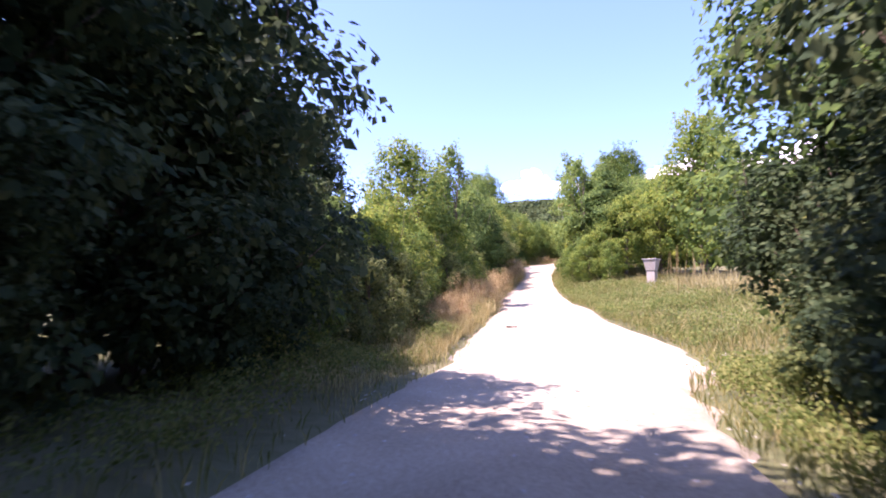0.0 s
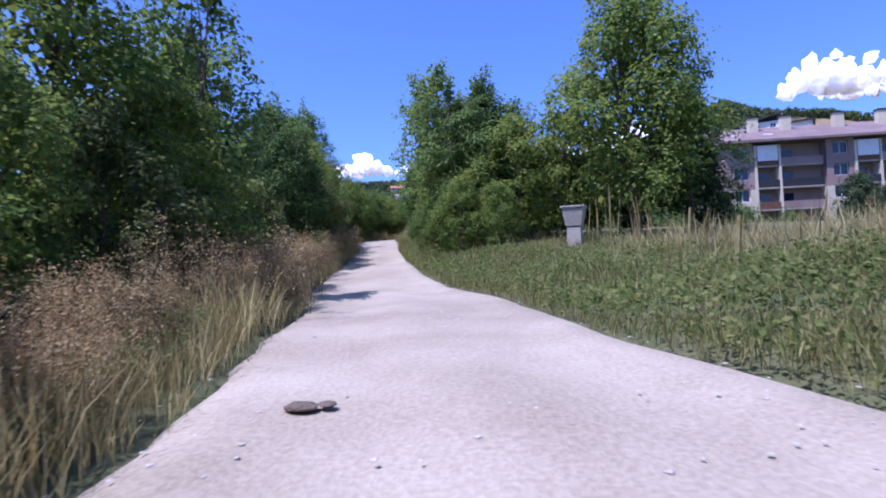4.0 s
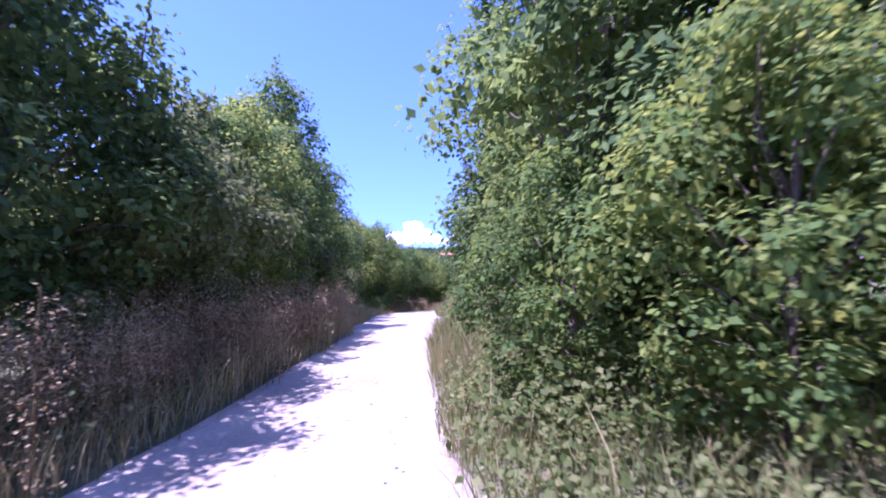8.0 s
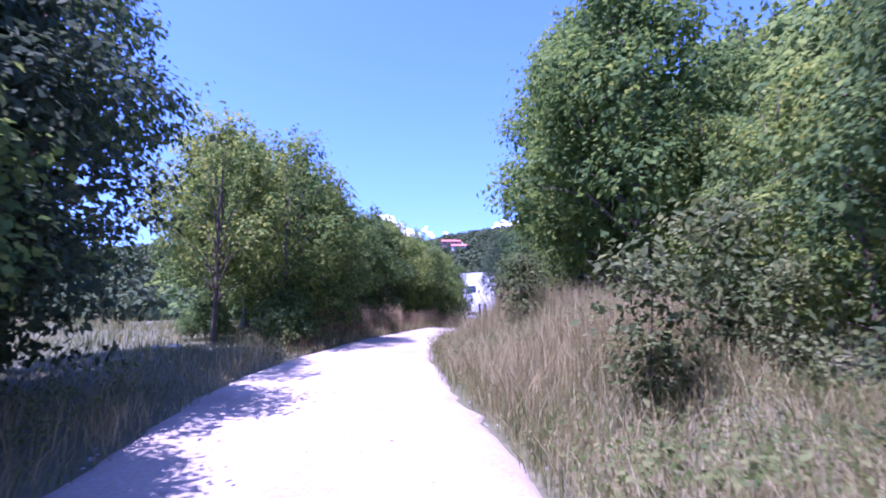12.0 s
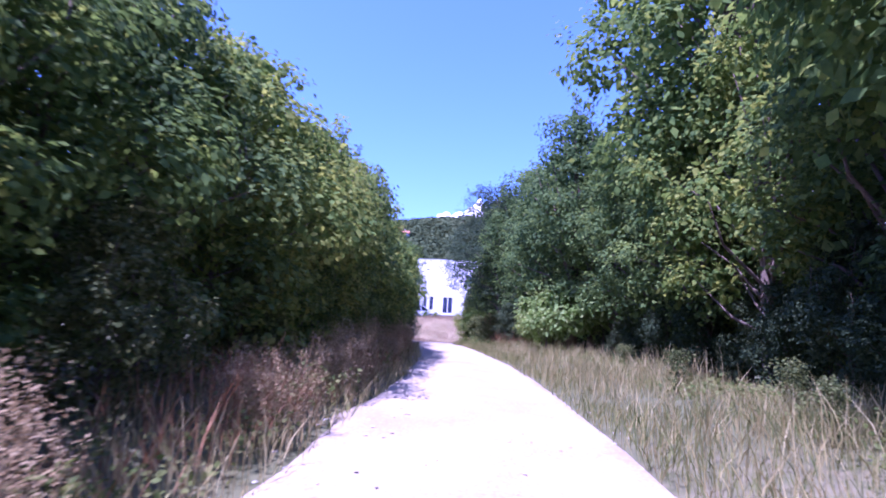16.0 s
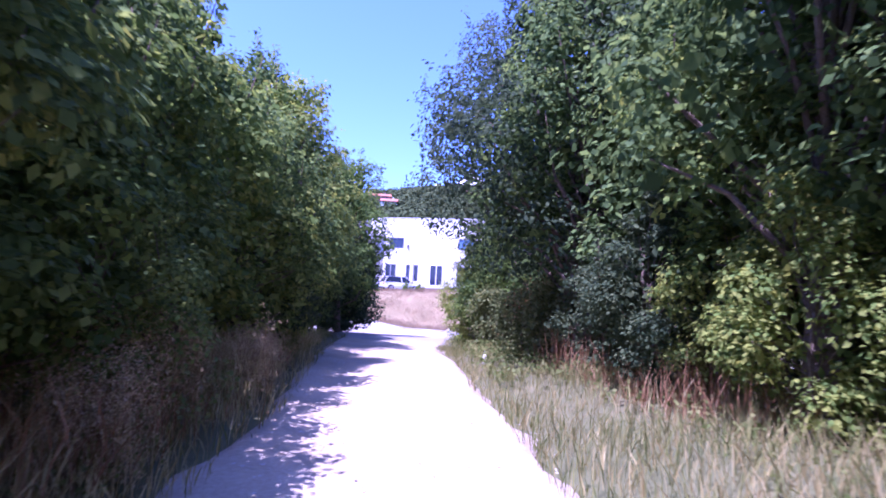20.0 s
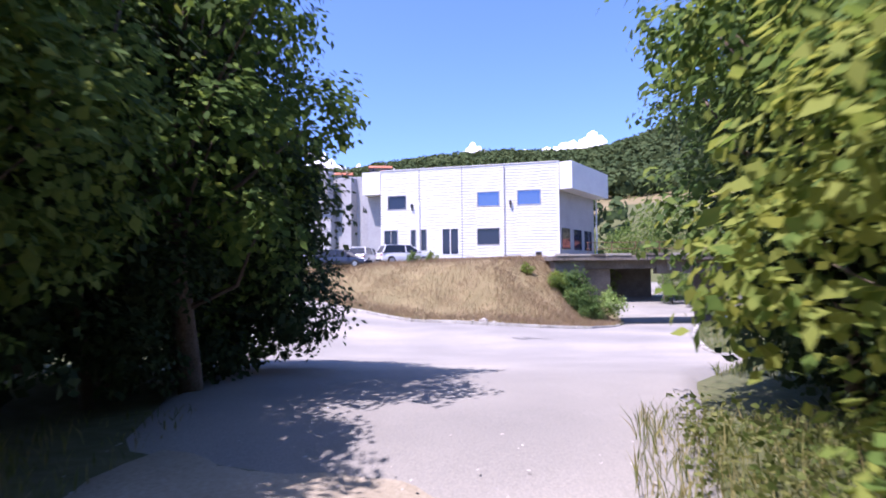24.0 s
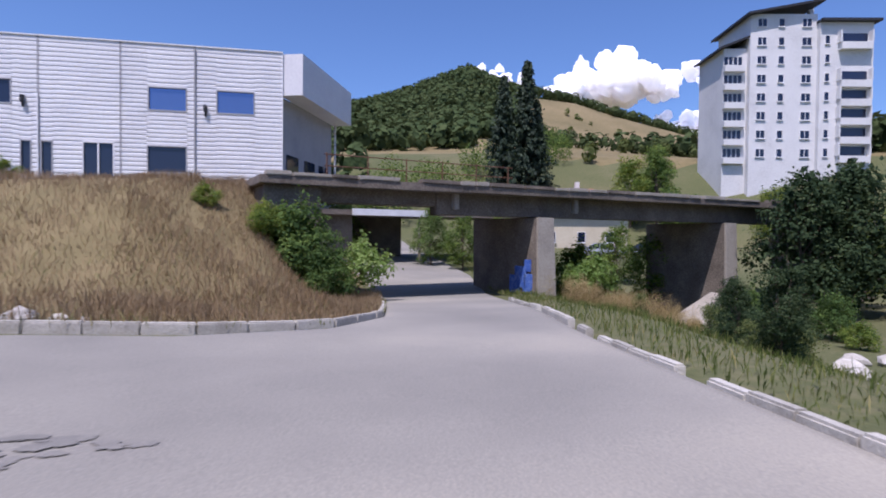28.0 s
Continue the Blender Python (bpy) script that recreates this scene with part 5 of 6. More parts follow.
park(make_car("parked_car", RED_CAR, "red parked hatchback beside the sloping road", True, 4.0), -20.4, 47.4, 62)
park(make_car("parked_car", SILVER_CAR, "silver-blue parked car beyond the bridge", False, 4.3), 43.0, 61.5, -60)
park(make_car("parked_car", DARK, "dark parked car beyond the bridge", False, 4.4), 47.8, 60.0, 10)
copy_thing(suv, pose(-9.6, 50.0, ground_z(-9.6, 50.0) - 0.15, 0, 0, 80))
park(make_car("parked_car", glass("purple_dark_paint", (0.03, 0.02, 0.04), 0.2), "dark small car far along the road", False, 4.0), -29.5, 52.5, 60)


# ---- grasses ----
def blades(rng, x, y, z, h, wide, lean=0.5):
    n = len(x)
    a = rng.uniform(0, 2 * math.pi, n)
    side = np.stack([np.cos(a), np.sin(a), np.zeros(n)], -1) * (wide * rng.uniform(0.6, 1.3, n))[:, None]
    b = rng.uniform(0, 2 * math.pi, n)
    tip = np.stack([np.cos(b), np.sin(b), np.zeros(n)], -1) * (h * lean * rng.uniform(0, 1.4, n))[:, None]
    p = np.stack([x, y, z - 0.04], -1)
    up = np.stack([np.zeros(n), np.zeros(n), h], -1)
    mid = p + up * 0.55 + tip * 0.35
    return np.stack([p, mid + side, p + up + tip, mid - side], 1)


def strip(seed, poly, n, off0, off1, h0, h1, wide, skew=1.0, clump=0.55, y0=-1e9, y1=1e9):
    """Blades off the right of a polyline, in patches."""
    rng = np.random.default_rng(seed)
    q = np.array(poly, float)
    k = np.arange(0, len(q) - 0.999, 0.05)
    P = np.stack([np.interp(k, np.arange(len(q)), q[:, 0]), np.interp(k, np.arange(len(q)), q[:, 1])], -1)
    P = P[(P[:, 1] >= y0) & (P[:, 1] <= y1)]
    seg = np.hypot(*np.diff(P, axis=0).T)
    s = np.concatenate([[0], np.cumsum(seg)])
    q = rng.uniform(0, s[-1], n * 2)
    bx, by = np.interp(q, s, P[:, 0]), np.interp(q, s, P[:, 1])
    dx, dy = np.interp(q + 0.5, s, P[:, 0]) - np.interp(q - 0.5, s, P[:, 0]), np.interp(q + 0.5, s, P[:, 1]) - np.interp(q - 0.5, s, P[:, 1])
    ln = np.hypot(dx, dy) + 1e-9
    o = off0 + (off1 - off0) * rng.uniform(0, 1, n * 2) ** skew
    x, y = bx + dy / ln * o, by - dx / ln * o
    keep = wob(x, y, 1.7, seed) * 0.5 + rng.normal(0, 0.7, n * 2) > clump - 1.0
    x, y = x[keep][:n], y[keep][:n]
    m = len(x)
    patch = 0.75 + 0.35 * wob(x, y, 0.8, seed + 2)
    h = (h0 + (h1 - h0) * rng.uniform(0, 1, m)) * np.clip(patch, 0.4, 1.4)
    return blades(rng, x, y, level(x, y) + verge(x, y), h, np.full(m, wide))


def sward(name, arrays, material, label):
    ob = put(name, quads_mesh(name, np.concatenate(arrays), 4, material))
    return tagged(ob, label, "grass", kind="stuff")


LRv = [p for p in LANE_R]
REV = [tuple(p) for p in reversed(LANE_L)]
BK = [tuple(p) for p in reversed(BANK_EDGE)]
def undergrowth(seed, poly, n, off0, off1, tall, size, y0, y1):
    """Low broad-leaved herbs: small leaves in clumps close over the ground."""
    rng = np.random.default_rng(seed)
    B = strip(seed, poly, n, off0, off1, tall * 0.3, tall, 0.005, 1.1, y0=y0, y1=y1)
    c = B[:, 2]
    return leaves(rng, c, 5 if size > 0.05 else 8, 0.06, size, 0.4, 0.0)


def over_bank(seed, n, h0, h1, wide, xr=(-22, 10), yr=(23.5, 46)):
    rng = np.random.default_rng(seed)
    x, y = rng.uniform(*xr, n * 3), rng.uniform(*yr, n * 3)
    d, _ = along(BANK_EDGE, x, y)
    keep = (d > 0.05) & (d < 14) & (wob(x, y, 1.2, seed) * 0.4 + rng.normal(0, 0.6, n * 3) > -0.4)
    x, y = x[keep][:n], y[keep][:n]
    h = (h0 + (h1 - h0) * rng.uniform(0, 1, len(x))) * np.clip(0.8 + 0.3 * wob(x, y, 0.7, 1.0), 0.4, 1.4)
    return blades(rng, x, y, level(x, y), h, np.full(len(x), wide))


sward("dry_tall_grass", [
    strip(1, REV, 11000, -0.2, 1.3, 0.25, 0.8, 0.0045, 1.2, 0.75, y0=-92, y1=-60),
    strip(41, REV, 3000, 0.1, 1.3, 0.15, 0.5, 0.004, 1.2, 0.6, y0=-100, y1=-91),
    strip(44, REV, 3200, 0.1, 1.3, 0.35, 0.85, 0.005, 1.1, 0.3, y0=-7.5, y1=-2.0),
    strip(45, REV, 2600, 0.1, 1.4, 0.3, 0.8, 0.005, 1.1, 0.5, y0=-24, y1=-9),
    strip(43, REV, 3500, 0.0, 0.9, 0.3, 0.75, 0.0045, 1.2, 0.5, y0=-95, y1=-87),
    strip(2, REV, 8000, -0.25, 1.3, 0.15, 0.55, 0.005, 1.2, 0.75, y0=-60, y1=-8),
    strip(3, LRv, 9000, -0.15, 2.8, 0.3, 0.85, 0.004, 0.9, 0.3, y0=-60, y1=-50),
    strip(46, LRv, 17000, -0.05, 3.4, 0.45, 1.1, 0.0038, 0.9, 0.3, y0=-51, y1=-43),
    strip(4, LRv, 8000, 0.1, 3.2, 0.25, 0.75, 0.005, 0.9, y0=-44, y1=-12),
    strip(24, LRv, 3000, 0.0, 6.0, 0.3, 0.8, 0.005, 0.9, y0=-94, y1=-72),
], STRAW, "tall straw-coloured dry grass along the lane")
sward("russet_stalks", [strip(5, REV, 7000, 0.3, 1.6, 0.4, 1.2, 0.005, 1.0, 0.8, y0=-91, y1=-58), strip(6, REV, 5000, 0.1, 1.2, 0.2, 0.8, 0.006, 1.0, 0.8, y0=-44, y1=-8), strip(14, LRv, 1500, 1.2, 2.6, 0.4, 1.1, 0.005, 1.0, y0=-14, y1=-3)], RUSSET, "reddish-brown dead stalks below the hedge")
sward("verge_grass", [
    strip(54, LRv, 9000, -0.2, 2.4, 0.1, 0.35, 0.006, 1.0, y0=-110, y1=-95),
    strip(7, LRv, 40000, -0.2, 5.0, 0.14, 0.45, 0.006, 1.0, y0=-95, y1=-71),
    strip(8, LRv, 16000, -0.25, 2.4, 0.15, 0.6, 0.005, 1.2, y0=-74, y1=-58),
    strip(9, LRv, 26000, -0.25, 3.8, 0.15, 0.5, 0.0055, 1.1, y0=-44, y1=-10),
    strip(10, LRv, 7000, -0.2, 2.0, 0.12, 0.45, 0.0055, 1.1, y0=-10, y1=4),
    strip(15, LRv, 22000, -0.2, 3.0, 0.2, 0.65, 0.005, 1.0, y0=-60, y1=-42),
    strip(16, REV, 9000, -0.3, 1.0, 0.06, 0.3, 0.006, 1.2, y0=-110, y1=4),
    strip(18, REV, 8000, 0.2, 3.2, 0.12, 0.4, 0.006, 1.0, y0=-20, y1=2),
    strip(19, REV, 5000, 0.2, 3.5, 0.12, 0.4, 0.006, 1.0, y0=-52, y1=-40),
], VERGE, "mixed green and tan verge grass beside the lane")
tagged(put("undergrowth", quads_mesh("undergrowth", np.concatenate([
    undergrowth(55, LRv, 1500, 0.1, 1.6, 0.4, 0.05, -106, -95), undergrowth(31, LRv, 6500, -0.1, 3.2, 0.5, 0.065, -93, -71), undergrowth(38, LRv, 2200, 0.3, 1.8, 0.7, 0.06, -75, -58), undergrowth(39, LRv, 2500, 0.0, 3.4, 0.6, 0.05, -58, -43), undergrowth(32, LRv, 1500, 0.4, 2.6, 0.5, 0.055, -74, -58), undergrowth(33, LRv, 1400, 1.2, 3.4, 0.4, 0.065, -42, -8),
    undergrowth(34, REV, 4200, 0.2, 1.7, 0.5, 0.042, -110, -86), undergrowth(37, REV, 3000, 0.1, 1.7, 0.6, 0.055, -86, -50), undergrowth(35, REV, 2400, 0.1, 1.5, 0.5, 0.06, -46, 0), undergrowth(36, LRv, 1200, 0.2, 2.4, 0.5, 0.08, -10, 4)]), 4, HERB)),
    "low dusty green herbs along the lane edges", "undergrowth", kind="stuff")
FIELD = [(16.5, -98), (15, -91), (13.5, -84), (12.5, -79)]
WESTFIELD = [(-3.2, -35), (-3.6, -41), (-4.4, -47), (-5.0, -56)]
EASTSIDE = [(9.0, -60), (8.2, -52), (7.2, -44)]
sward("meadow_grass", [strip(11, FIELD, 30000, 2.6, 27.0, 0.35, 0.85, 0.009, 0.9), strip(51, EASTSIDE, 7000, 0.0, 8.0, 0.3, 0.8, 0.007, 0.9)], STRAW, "tall pale meadow grass before the flats")
sward("field_grass", [strip(52, WESTFIELD, 16000, -0.5, 22.0, 0.2, 0.6, 0.01, 1.2), strip(53, [(8.5, -109), (8.0, -100), (7.0, -93)], 6000, -7.0, 2.0, 0.2, 0.5, 0.009, 1.0)], VERGE, "green and tan field grass beyond the hedge")
sward("bank_grass", [over_bank(12, 75000, 0.12, 0.5, 0.0075), over_bank(42, 24000, 0.12, 0.45, 0.0075, (1.5, 9), (24, 39))], BANKSTRAW, "dry tan grass covering the bank")
sward("bank_green", [strip(17, BK, 7500, -0.1, 7.0, 0.12, 0.35, 0.008, 1.6, y0=23, y1=64), strip(13, NEAR_EDGE[10:], 9000, 0.2, 9.0, 0.1, 0.32, 0.008, 1.3)], VERGE, "green and tan grass at the bank foot and gully verge")
sward("gully_grass", [strip(19, NEAR_EDGE[10:], 30000, 0.15, 9.0, 0.1, 0.34, 0.009, 1.2, 0.3)], HERB, "short green grass on the gully verge")

# ---- shrubs, saplings, weeds ----
KINDS["dead_shrub"] = K("dead_shrub", make_weed, "withered rust-brown shrub with dead leaves", "shrub", "slope shrubs", seed=21, H=2.4, R=0.7, base=0.35, n=12, per=9, spread=0.12, size=0.055, leaf=RUSSET, trunk_r=0.03)
for k, x, y, s in (("sumac", 4.5, -17.8, 0.85), (HA, 4.9, -13.5, 0.62), (HA, 4.9, -11.6, 0.55), ("sumac", 5.3, -18.3, 1.0), ("sumac", 6.3, -18.4, 1.2), ("sumac", 5.0, -16.8, 0.8), ("sumac", 7.0, -17.8, 1.1), ("weed", 2.7, -7.0, 0.9), ("weed", 3.2, -7.3, 1.3), ("weed", 3.7, -7.4, 1.4), ("weed", 2.8, -5.6, 1.2), ("weed", 3.9, -6.4, 1.5), ("weed", 3.1, -4.9, 1.2), ("weed", 4.2, -7.2, 1.5), ("dead_shrub", 2.9, -6.4, 0.85), ("dead_shrub", 3.3, -6.0, 1.0), ("dead_shrub", 3.6, -6.9, 0.75),
                   ("scrub_dark", 6.5, 32.3, 1.0), ("scrub_dark", 6.9, 31.2, 0.65), ("sumac", 8.4, 32.3, 0.75), ("scrub", 5.2, 32.2, 0.5), ("scrub", 5.9, 33.0, 0.7), ("scrub", -4.0, 38.5, 0.4), ("scrub", -2.6, 37.6, 0.35), ("scrub", 3.6, 33.0, 0.35), ("scrub_dark", 38.0, -26.5, 2.0), ("scrub_dark", 43.0, -27, 1.6), ("scrub", 35.5, -27, 1.7), ("tree_dark", 50.0, -27, 0.95), ("tree_dark", 54.5, -25, 0.8), ("tree_dark", 35.5, -21, 0.5),
                   (SB, 15.1, 22.2, 0.44), (SB, 15.9, 23.0, 0.36), (SB, 16.6, 24.6, 0.4), ("weed", 13.0, 22.4, 0.5), ("weed", 12.4, 21.0, 0.4), ("weed", 14.4, 25.8, 0.5), (HA, 19.6, 47.5, 0.8), (HB, 18.6, 50.5, 0.8), ("sumac", 17.7, 31.8, 0.8), (HC, 18.8, 32.2, 0.5), ("scrub", 20.2, 25.6, 0.4), (SB, 22.4, 27.0, 0.36), ("scrub", 23.6, 25.4, 0.45), (SB, 19.0, 26.8, 0.4), ("scrub_dark", 25.5, 27.5, 0.7), ("weed", 18.2, 23.6, 0.8), ("weed", 19.4, 24.4, 0.7), ("scrub", 20.8, 37.2, 1.4), ("scrub_dark", 24.0, 30.0, 0.8), ("tree_dark", 35.5, 28.0, 0.85),
                   ("tree_dark", 30.8, 32.0, 0.9), ("tree_dark", 33.4, 31.4, 0.95), (HB, 36.0, 28.0, 1.2), (HA, 38.0, 34.0, 1.2), ("tree_dark", 40.5, 30.0, 0.8), ("tree_dark", 37.0, 24.0, 0.8), (HB, 31.0, 25.0, 0.8), (HA, 28.0, 39.5, 1.0), (HB, 13.5, 56.0, 1.0), (HB, 26.0, 55.0, 1.1), (HA, 24.0, 50, 0.9), (HA, 33, 48.0, 1.0), ("tree_a", 52, 58, 0.8), ("tree_a", 60, 55, 0.9), ("tree_dark", 66, 58, 0.9), ("tree_dark", 74, 56, 0.9), ("tree_a", 58, 66, 0.8), ("back_a", 57.8, 74.0, 1.15), ("back_b", 61.2, 72.6, 1.2), ("back_a", 64.0, 75.5, 1.1)):
    plant(k, x, y, s, rng0.uniform(0, 360))
for i in range(42):
    y = rng0.uniform(-36, -20) if i < 5 else rng0.uniform(-8, -2) if i < 28 else rng0.uniform(-66, -44)
    l, r = lane_mid(y)
    plant("weed", float(r) + rng0.uniform(1.0, 2.6), y, rng0.uniform(0.7, 1.35) * (0.5 if i < 5 else 1.0), rng0.uniform(0, 360))
for i in range(64):
    y = -93 + 35 * (i + rng0.uniform(0, 1)) / 44 if i < 44 else -43 + 33 * (i - 44 + rng0.uniform(0, 1)) / 20
    l, r = lane_mid(y)
    plant("dry_weed", float(l) - rng0.uniform(0.3, 1.0), y, rng0.uniform(0.5, 0.75) if y < -87 else rng0.uniform(0.65, 1.05) if i < 44 else rng0.uniform(0.5, 0.85), rng0.uniform(0, 360))
for i in range(34):
    t = rng0.uniform(0, 1)
    plant("dry_weed", 16.2 + 6.5 * t + rng0.uniform(-0.8, 0.8), 29.6 + 3.0 * t + rng0.uniform(-1.8, 1.8), rng0.uniform(0.5, 0.9), rng0.uniform(0, 360))
for i in range(10):
    y = rng0.uniform(-92, -58)
    l, r = lane_mid(y)
    plant("weed", float(l) - rng0.uniform(0.4, 1.0), y, rng0.uniform(0.6, 1.0), rng0.uniform(0, 360))


# ---- woods on the hills, belts of trees ----
def clumps(name, n, seed, sector, r0, r1, keep, s0, s1, per, material, label):
    """Far trees and scrub as clumps of leaf masses over the hills."""
    rng = np.random.default_rng(seed)
    deg = rng.uniform(*sector, n)
    r = r0 + (r1 - r0) * rng.uniform(0, 1, n) ** 0.75
    x, y = r * np.sin(np.radians(deg)), r * np.cos(np.radians(deg))
    ok = keep(x, y, deg, r) + rng.normal(0, 0.3, n) > 0.25
    x, y = x[ok], y[ok]
    m = len(x)
    size = rng.uniform(s0, s1, m)
    c = np.repeat(np.stack([x, y, level(x, y) + size * 0.7], -1), per, 0)
    sz = np.repeat(size, per)[:, None]
    d = rng.normal(0, 1, (m * per, 3))
    d /= np.linalg.norm(d, axis=1, keepdims=True)
    p = c + d * sz * [0.62, 0.62, 0.85] * rng.uniform(0.6, 1.0, (m * per, 1))
    w = np.cross(d, rng.normal(0, 1, d.shape))
    w /= np.linalg.norm(w, axis=1, keepdims=True)
    v = np.cross(d, w)
    s = sz * rng.uniform(0.17, 0.36, sz.shape)
    Q = np.stack([p + w * s, p + v * s * 0.8 + d * s * 0.2, p - w * s, p - v * s * 0.8 - d * s * 0.1], 1)
    tagged(put(name, quads_mesh(name, Q, 4, material)), label, "woods", kind="stuff")


def wooded(x, y, deg, r):
    open_slope = ((deg > 31) & (r > 190) & (r < 372)) | ((deg > 8) & (r < 205) & (wob(x, y, 0.04, 2.0) > -0.3))
    return wob(x, y, 0.021, 4.0) * 0.5 + 0.4 * wob(x, y, 0.05, 1.0) + 1.6 * smooth(330, 430, r) + 1.6 - 3.6 * open_slope


def hedged(x, y, deg, r):
    """Lines of trees and single bushes on the open slope."""
    return np.where(np.abs(np.sin(r * 0.045 + deg * 0.12)) < 0.12, 0.9, -0.75 + 0.3 * wob(x, y, 0.06, 3.0))


clumps("far_woods", 19000, 77, (-28, 62), 95, 495, wooded, 2.2, 4.4, 22, WOODS, "dense green woods covering the far hillsides")
clumps("side_woods", 6000, 80, (-110, -28), 110, 480, lambda x, y, deg, r: 1.2 + wob(x, y, 0.02, 4.0), 3.0, 5.5, 18, WOODS, "dense green woods on the hills beside the valley")
clumps("hillside_scrub", 2600, 79, (6, 66), 105, 400, hedged, 1.2, 3.0, 34, LEAF_D, "light green bushes and tree lines on the open slope")


def belt():
    """Unbroken thicket behind the hedges and round the valley floor."""
    rng = np.random.default_rng(78)
    pts = []
    for (ax, ay), (bx, by), n in (((-1, -84), (-6, -60), 26), ((-4, -118), (3, -96), 22), ((-8, -38), (-10, 0), 30), ((17, -66), (17, -40), 22), ((18, -40), (15, -4), 26), ((27, -110), (28, -98), 12), ((44, -16), (80, -10), 30), ((-14, 0), (-44, 34), 26), ((44, 40), (90, 48), 34), ((-60, 60), (-30, 90), 24), ((20, 84), (70, 100), 40), ((-20, 82), (20, 90), 20)):
        q = rng.uniform(0, 1, n)
        pts += [(ax + (bx - ax) * t + rng.normal(0, 2.2), ay + (by - ay) * t + rng.normal(0, 2.2), rng.uniform(2.6, 4.4)) for t in q]
    P = np.array(pts)
    per = 300
    c = np.repeat(np.stack([P[:, 0], P[:, 1], level(P[:, 0], P[:, 1]) + P[:, 2] * 0.62], -1), per, 0)
    s = np.repeat(P[:, 2], per)[:, None]
    d = rng.normal(0, 1, (len(c), 3))
    d /= np.linalg.norm(d, axis=1, keepdims=True)
    lump = 1 + 0.25 * np.sin(c[:, :1] * 3 + d[:, :1] * 7) * np.cos(d[:, 1:2] * 6 + d[:, 2:] * 5)
    p = c + d * s * [0.55, 0.55, 0.68] * lump * rng.uniform(0.7, 1.0, (len(c), 1))
    L = leaves(rng, p, 1, 0.05, 0.36)
    tagged(put("thicket", quads_mesh("thicket", L, 4, LEAF_B)), "unbroken dark green thicket behind the hedges", "thicket", kind="stuff")


belt()


# ---- clouds ----
def cloud(x, y, z, size, seed):
    rng = random.Random(seed)
    bm = bmesh.new()
    for i in range(60):
        a = rng.gauss(0, 0.9)
        px, pz = a * size * 0.9, abs(rng.gauss(0, 0.45)) * size * max(0.25, 1 - abs(a) * 0.35)
        r = size * rng.uniform(0.13, 0.32) * max(0.45, 1 - abs(a) * 0.2)
        bmesh.ops.create_icosphere(bm, subdivisions=2 if size < 120 else 3, radius=r, matrix=Matrix.Translation((px, rng.gauss(0, 0.25) * size, pz)))
    for v in bm.verts:
        v.co += Vector((noise.noise(v.co / size * 5), noise.noise(v.co / size * 5 + Vector((9, 1, 3))), noise.noise(v.co / size * 5 + Vector((2, 7, 5))))) * size * 0.12
        v.co += Vector((noise.noise(v.co / size * 16), 0, noise.noise(v.co / size * 16 + Vector((4, 4, 4))))) * size * 0.03
    for f in bm.faces:
        f.smooth = True
    me = bpy.data.meshes.new("cloud")
    bm.to_mesh(me)
    bm.free()
    me.materials.append(CLOUD)
    ob = put("cloud", me)
    ob.matrix_world = pose(x, y, z, 0, 0, -math.degrees(math.atan2(x, y)))
    return tagged(ob, "white puffy summer cumulus cloud low over hills", "cloud", "cumulus clouds", "stuff")

for i, (x, y, z, size) in enumerate(((1831, 2063, 640, 200), (1700, 2240, 620, 130), (1285, 2308, 640, 130), (2080, 1950, 470, 130), (522, 2564, 500, 110), (248, 2580, 480, 70), (1480, 2507, 650, 80), (1997, 2476, 760, 170), (-640, 2410, 430, 95), (635, 2930, 530, 150), (-100, 2570, 430, 90), (20, 2518, 480, 80))):
    cloud(x, y, z, size, i + 3)


# ---- small things ----
def rock(x, y, s, seed, label="pale rough stone lying on the ground", material=STONE, dz=0.0, high=0.6):
    rng = random.Random(seed)
    bm = bmesh.new()
    bmesh.ops.create_icosphere(bm, subdivisions=2, radius=1.0)
    for v in bm.verts:
        v.co *= 1 + 0.35 * noise.noise(v.co * 1.4 + Vector((seed, 0, 0)))
        v.co = Vector((v.co.x * s, v.co.y * s * 0.8, v.co.z * s * high))
    me = bpy.data.meshes.new("stone")
    bm.to_mesh(me)
    bm.free()
    me.materials.append(material)
    ob = put("stone", me)
    ob.matrix_world = pose(x, y, ground_z(x, y) + s * 0.2 + dz, 0, 0, rng.uniform(0, 360))
    return tagged(ob, label, "stone", "loose stones")


for i, (x, y, s) in enumerate(((0.7, 24.75, 0.26), (1.2, 24.85, 0.14), (0.2, 25.0, 0.12), (1.6, 24.6, 0.1), (18.6, 22.6, 0.35), (19.6, 23.4, 0.45), (20.8, 24.0, 0.38), (21.6, 23.4, 0.4), (-0.9, -39.6, 0.3), (-1.5, -39.2, 0.22), (-2.0, -39.9, 0.18), (15.6, 20.6, 0.25), (6.0, 10.2, 0.12), (-2.9, -45.3, 0.16), (-3.2, -45.5, 0.14), (17.0, -93.6, 0.09))):
    rock(x, y, s, i + 1)
rock(11.8, -89.75, 0.11, 40, "dark flat clod lying on the gravel lane", BARK, -0.01, 0.22)
rock(11.95, -89.7, 0.07, 41, "dark flat clod lying on the gravel lane", BARK, -0.005, 0.25)


